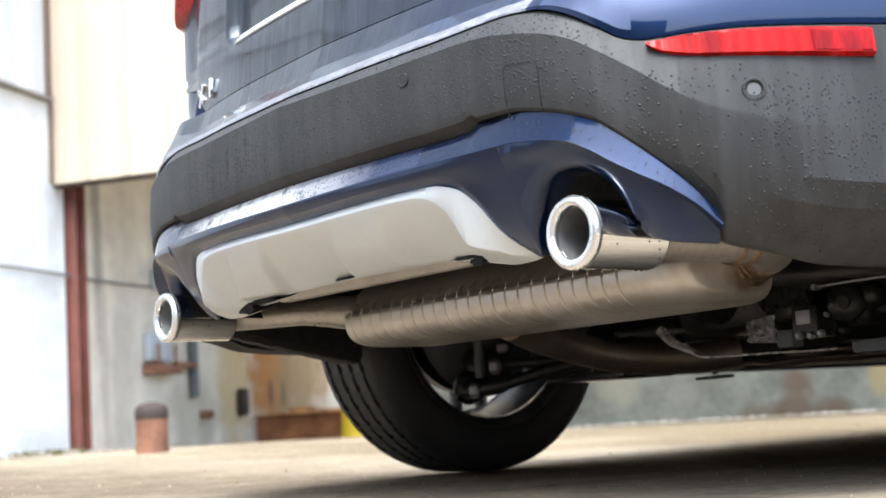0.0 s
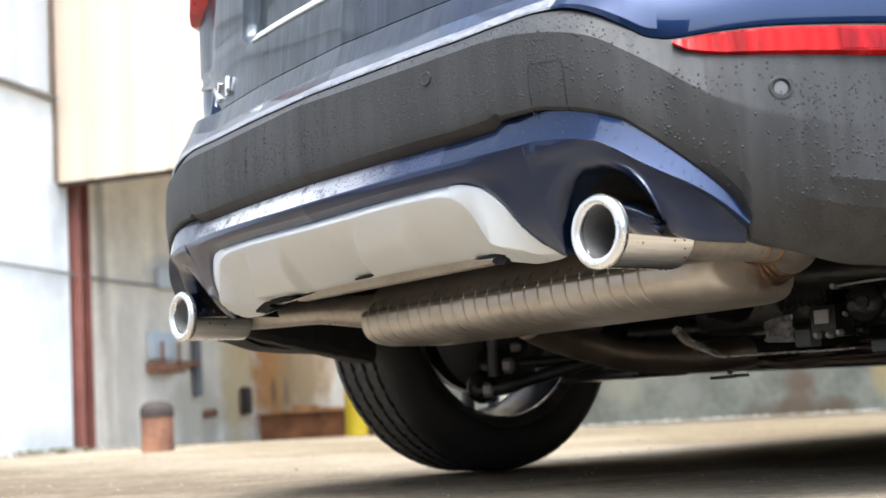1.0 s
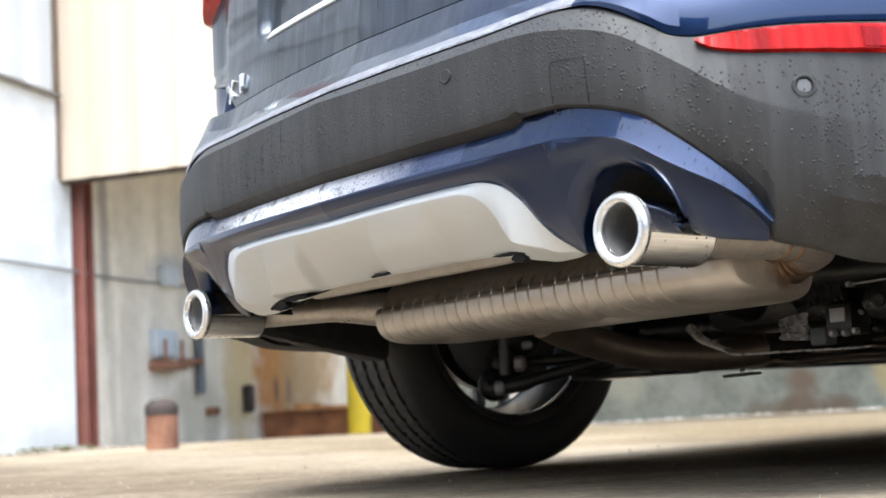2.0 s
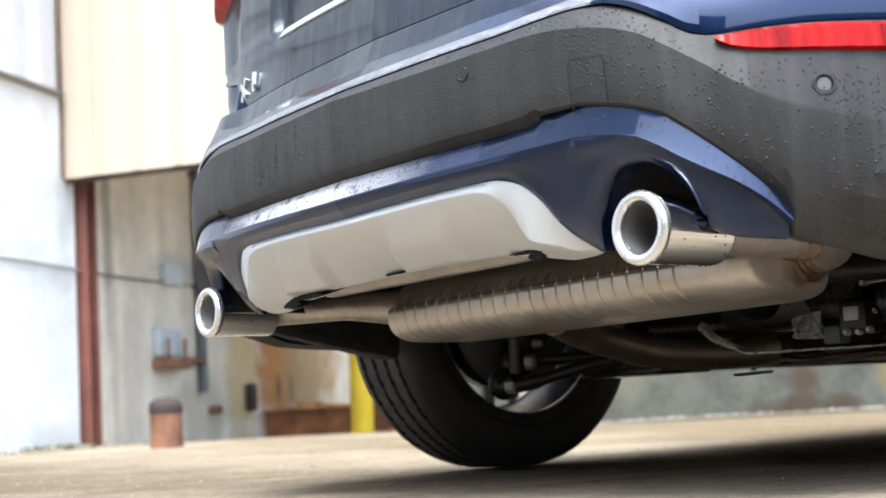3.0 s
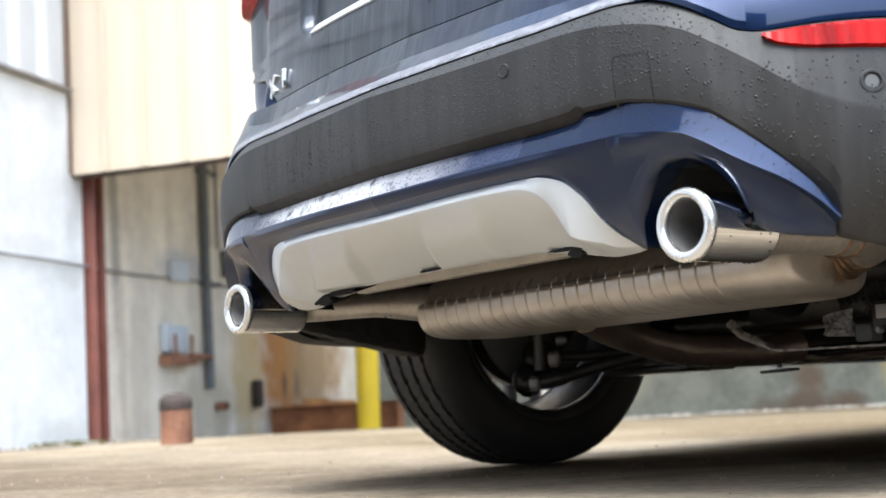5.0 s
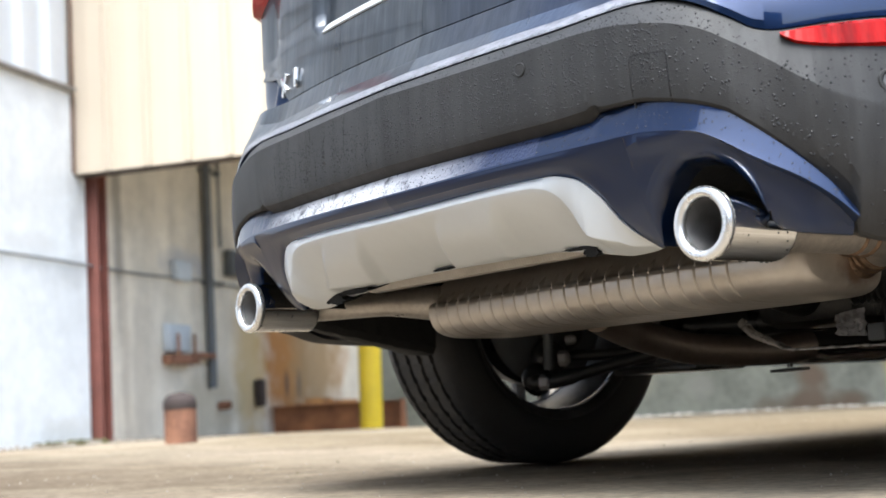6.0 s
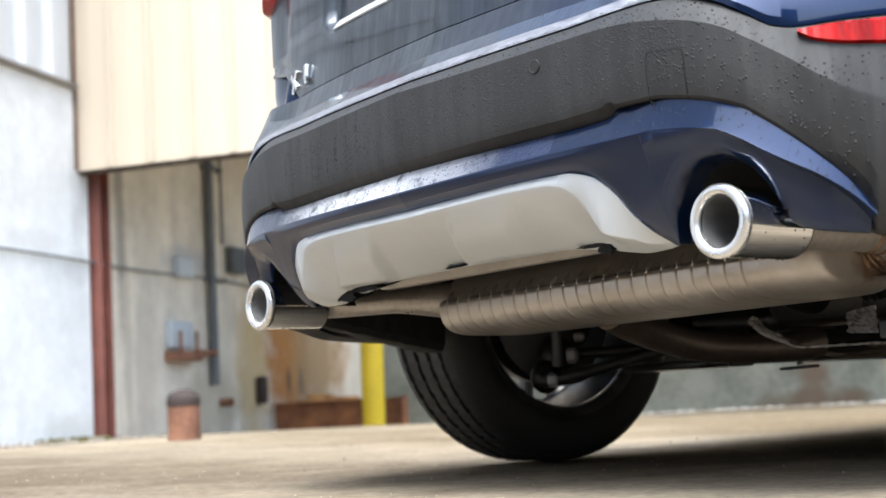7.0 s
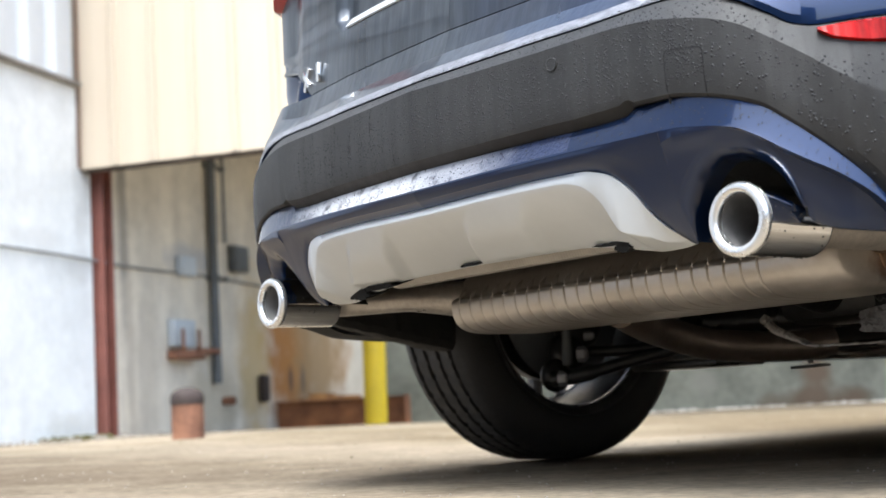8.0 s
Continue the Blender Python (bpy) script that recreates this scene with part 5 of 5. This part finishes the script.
scatter("wall_gravel", "pale gravel and grit along the wall foot", "gravel", 1500, (1.2, 7.5, 4.35, 4.79), (0.008, 0.045), PALEGRAVEL, 3)
scatter("wall_grit", "grit and crumbs along the wall foot", "gravel", 260, (0.02, 0.3, -2.5, 2.5), (0.005, 0.022), GRAVEL, 4)
scatter("moss_clump", "brown green moss and litter at the column foot", "moss", 160, (-0.0, 0.14, -0.75, -0.1), (0.01, 0.03), MOSS, 5)
scatter("ground_grit", "small dark crumbs scattered over the concrete", "gravel", 220, (0.4, 6.5, -5, 4), (0.0015, 0.004), MOSS, 6)
scatter("near_grit", "fine pale grit on the concrete below the car", "gravel", 260, (-1.8, 0.9, -0.9, 0.6), (0.0008, 0.0028), GRAVEL, 9, Matrix.Identity(4))
scatter("pale_grit", "small pale stone chips scattered over the concrete", "gravel", 260, (0.3, 6.5, -5, 4), (0.0015, 0.004), GRAVEL, 8)


# ---- raindrops on the car ----
def beads(name, places, material, parent, label):
    """Domes of water: (place, outward way, radius), joined as one part."""
    vs, fs = [], []
    for p, out, r in places:
        out = out.normalized()
        a = out.cross(Vector((0.2, 0.1, 1))).normalized()
        b = a.cross(out)
        k0 = len(vs)
        for ring, (rr, h) in enumerate(((1.0, -0.1), (0.82, 0.26))):
            for k in range(7):
                t = 2 * math.pi * k / 7
                vs.append(p + r * (rr * (math.cos(t) * a + 1.12 * math.sin(t) * b) + h * out))
        vs.append(p + r * 0.42 * out)
        for k in range(7):
            j = (k + 1) % 7
            fs.append((k0 + k, k0 + j, k0 + 7 + j, k0 + 7 + k))
            fs.append((k0 + 7 + k, k0 + 7 + j, k0 + 14))
    me = bpy.data.meshes.new(name)
    me.from_pydata(vs, [], fs)
    for f in me.polygons:
        f.use_smooth = True
    me.materials.append(material)
    ob = new(name, me)
    ob.parent = parent
    return tagged(ob, label, kind="stuff")


rng = random.Random(11)
spots = []


def out_at(x):
    i = next(k for k, p in enumerate(PLAN) if p.x > abs(x))
    d = (PLAN[i + 1] - PLAN[i - 1]).normalized()
    return Vector((math.copysign(d.y, x), -d.x, 0))


for k in range(3000):          # single drops, thicker towards the near corner
    x = rng.uniform(-0.15, 0.80)
    lo, hi = C3(abs(x)) + 0.012, C1(abs(x)) - 0.004
    if 0.6 < x < 0.785:
        hi = 0.488
    z = rng.uniform(lo, hi)
    spots.append((clad_point(x, z), out_at(x) + Vector((0, 0, 0.15)), rng.choice((0.0004, 0.0005, 0.0006, 0.0008, 0.0011, 0.0014)) * mix(0.75, 1.2, ease(0.25, 0.6, x))))
for k in range(900):           # fine spray over the near corner
    x = rng.uniform(0.69, 0.83)
    z = rng.uniform(C3(x) + 0.01, 0.47)
    spots.append((clad_point(x, z, 0.0003), out_at(x), rng.choice((0.0006, 0.0008, 0.001, 0.0013))))
for k in range(230):            # drops run together in upright trails
    x = rng.uniform(-0.35, 0.5)
    lo, hi = C3(abs(x)) + 0.02, C2(abs(x)) + 0.006
    top, n_ = rng.uniform(lo + 0.03, hi), rng.randint(6, 22)
    for j in range(n_):
        z = top - j * rng.uniform(0.002, 0.0045)
        if z > lo:
            xx = x + rng.gauss(0, 0.0012)
            spots.append((clad_point(xx, z), out_at(x) + Vector((0, 0, 0.1)), rng.choice((0.0005, 0.0007, 0.0009, 0.0012))))
beads("rainwater", spots, WATER, car, "clear raindrops beading on the grey cladding")
spots = []
for k in range(1200):          # the wet upper facet of the valance and the ledge
    x = rng.uniform(-0.42, 0.66)
    i = next(q for q, p in enumerate(PLAN) if p.x > abs(x))
    u = PLAN[i].x
    if k % 2:
        t = rng.random()
        p = plan_at(i, math.copysign(1, x), mix(edge(u) + 0.0008, mix(0.010, 0.003, ease(0.4, 0.5, u)), t))
        p.z = mix(C4(u) + 0.0005, C3V(u) - 0.0005, t)
    else:
        if u > 0.43:
            continue
        t = rng.random()
        p = plan_at(i, math.copysign(1, x), mix(0.0175, 0.045, t))
        p.z = C1(u) + mix(0.0045, 0.0185, t)
    spots.append((p, out_at(x) + Vector((0, 0, 0.9)), rng.choice((0.0005, 0.0007, 0.0009, 0.0012))))
beads("rainwater", spots, WATER, car, "clear raindrops lying on the blue paint")
for s in (-1, 1):
    spots = []
    for k in range(60):
        y = rng.uniform(-0.838, -0.735)
        a = radians(rng.choice((rng.gauss(-88, 9), rng.gauss(12, 3), rng.gauss(-15, 14))))
        d = Vector((math.cos(a), 0, math.sin(a)))
        spots.append((Vector((s * 0.522, y, 0.3195)) + d * 0.0414, d, rng.choice((0.0004, 0.0006, 0.0012, 0.0018 if math.sin(a) < -0.9 else 0.001))))
    beads("rainwater", spots, WATER, car, "raindrops hanging from the chrome tip")
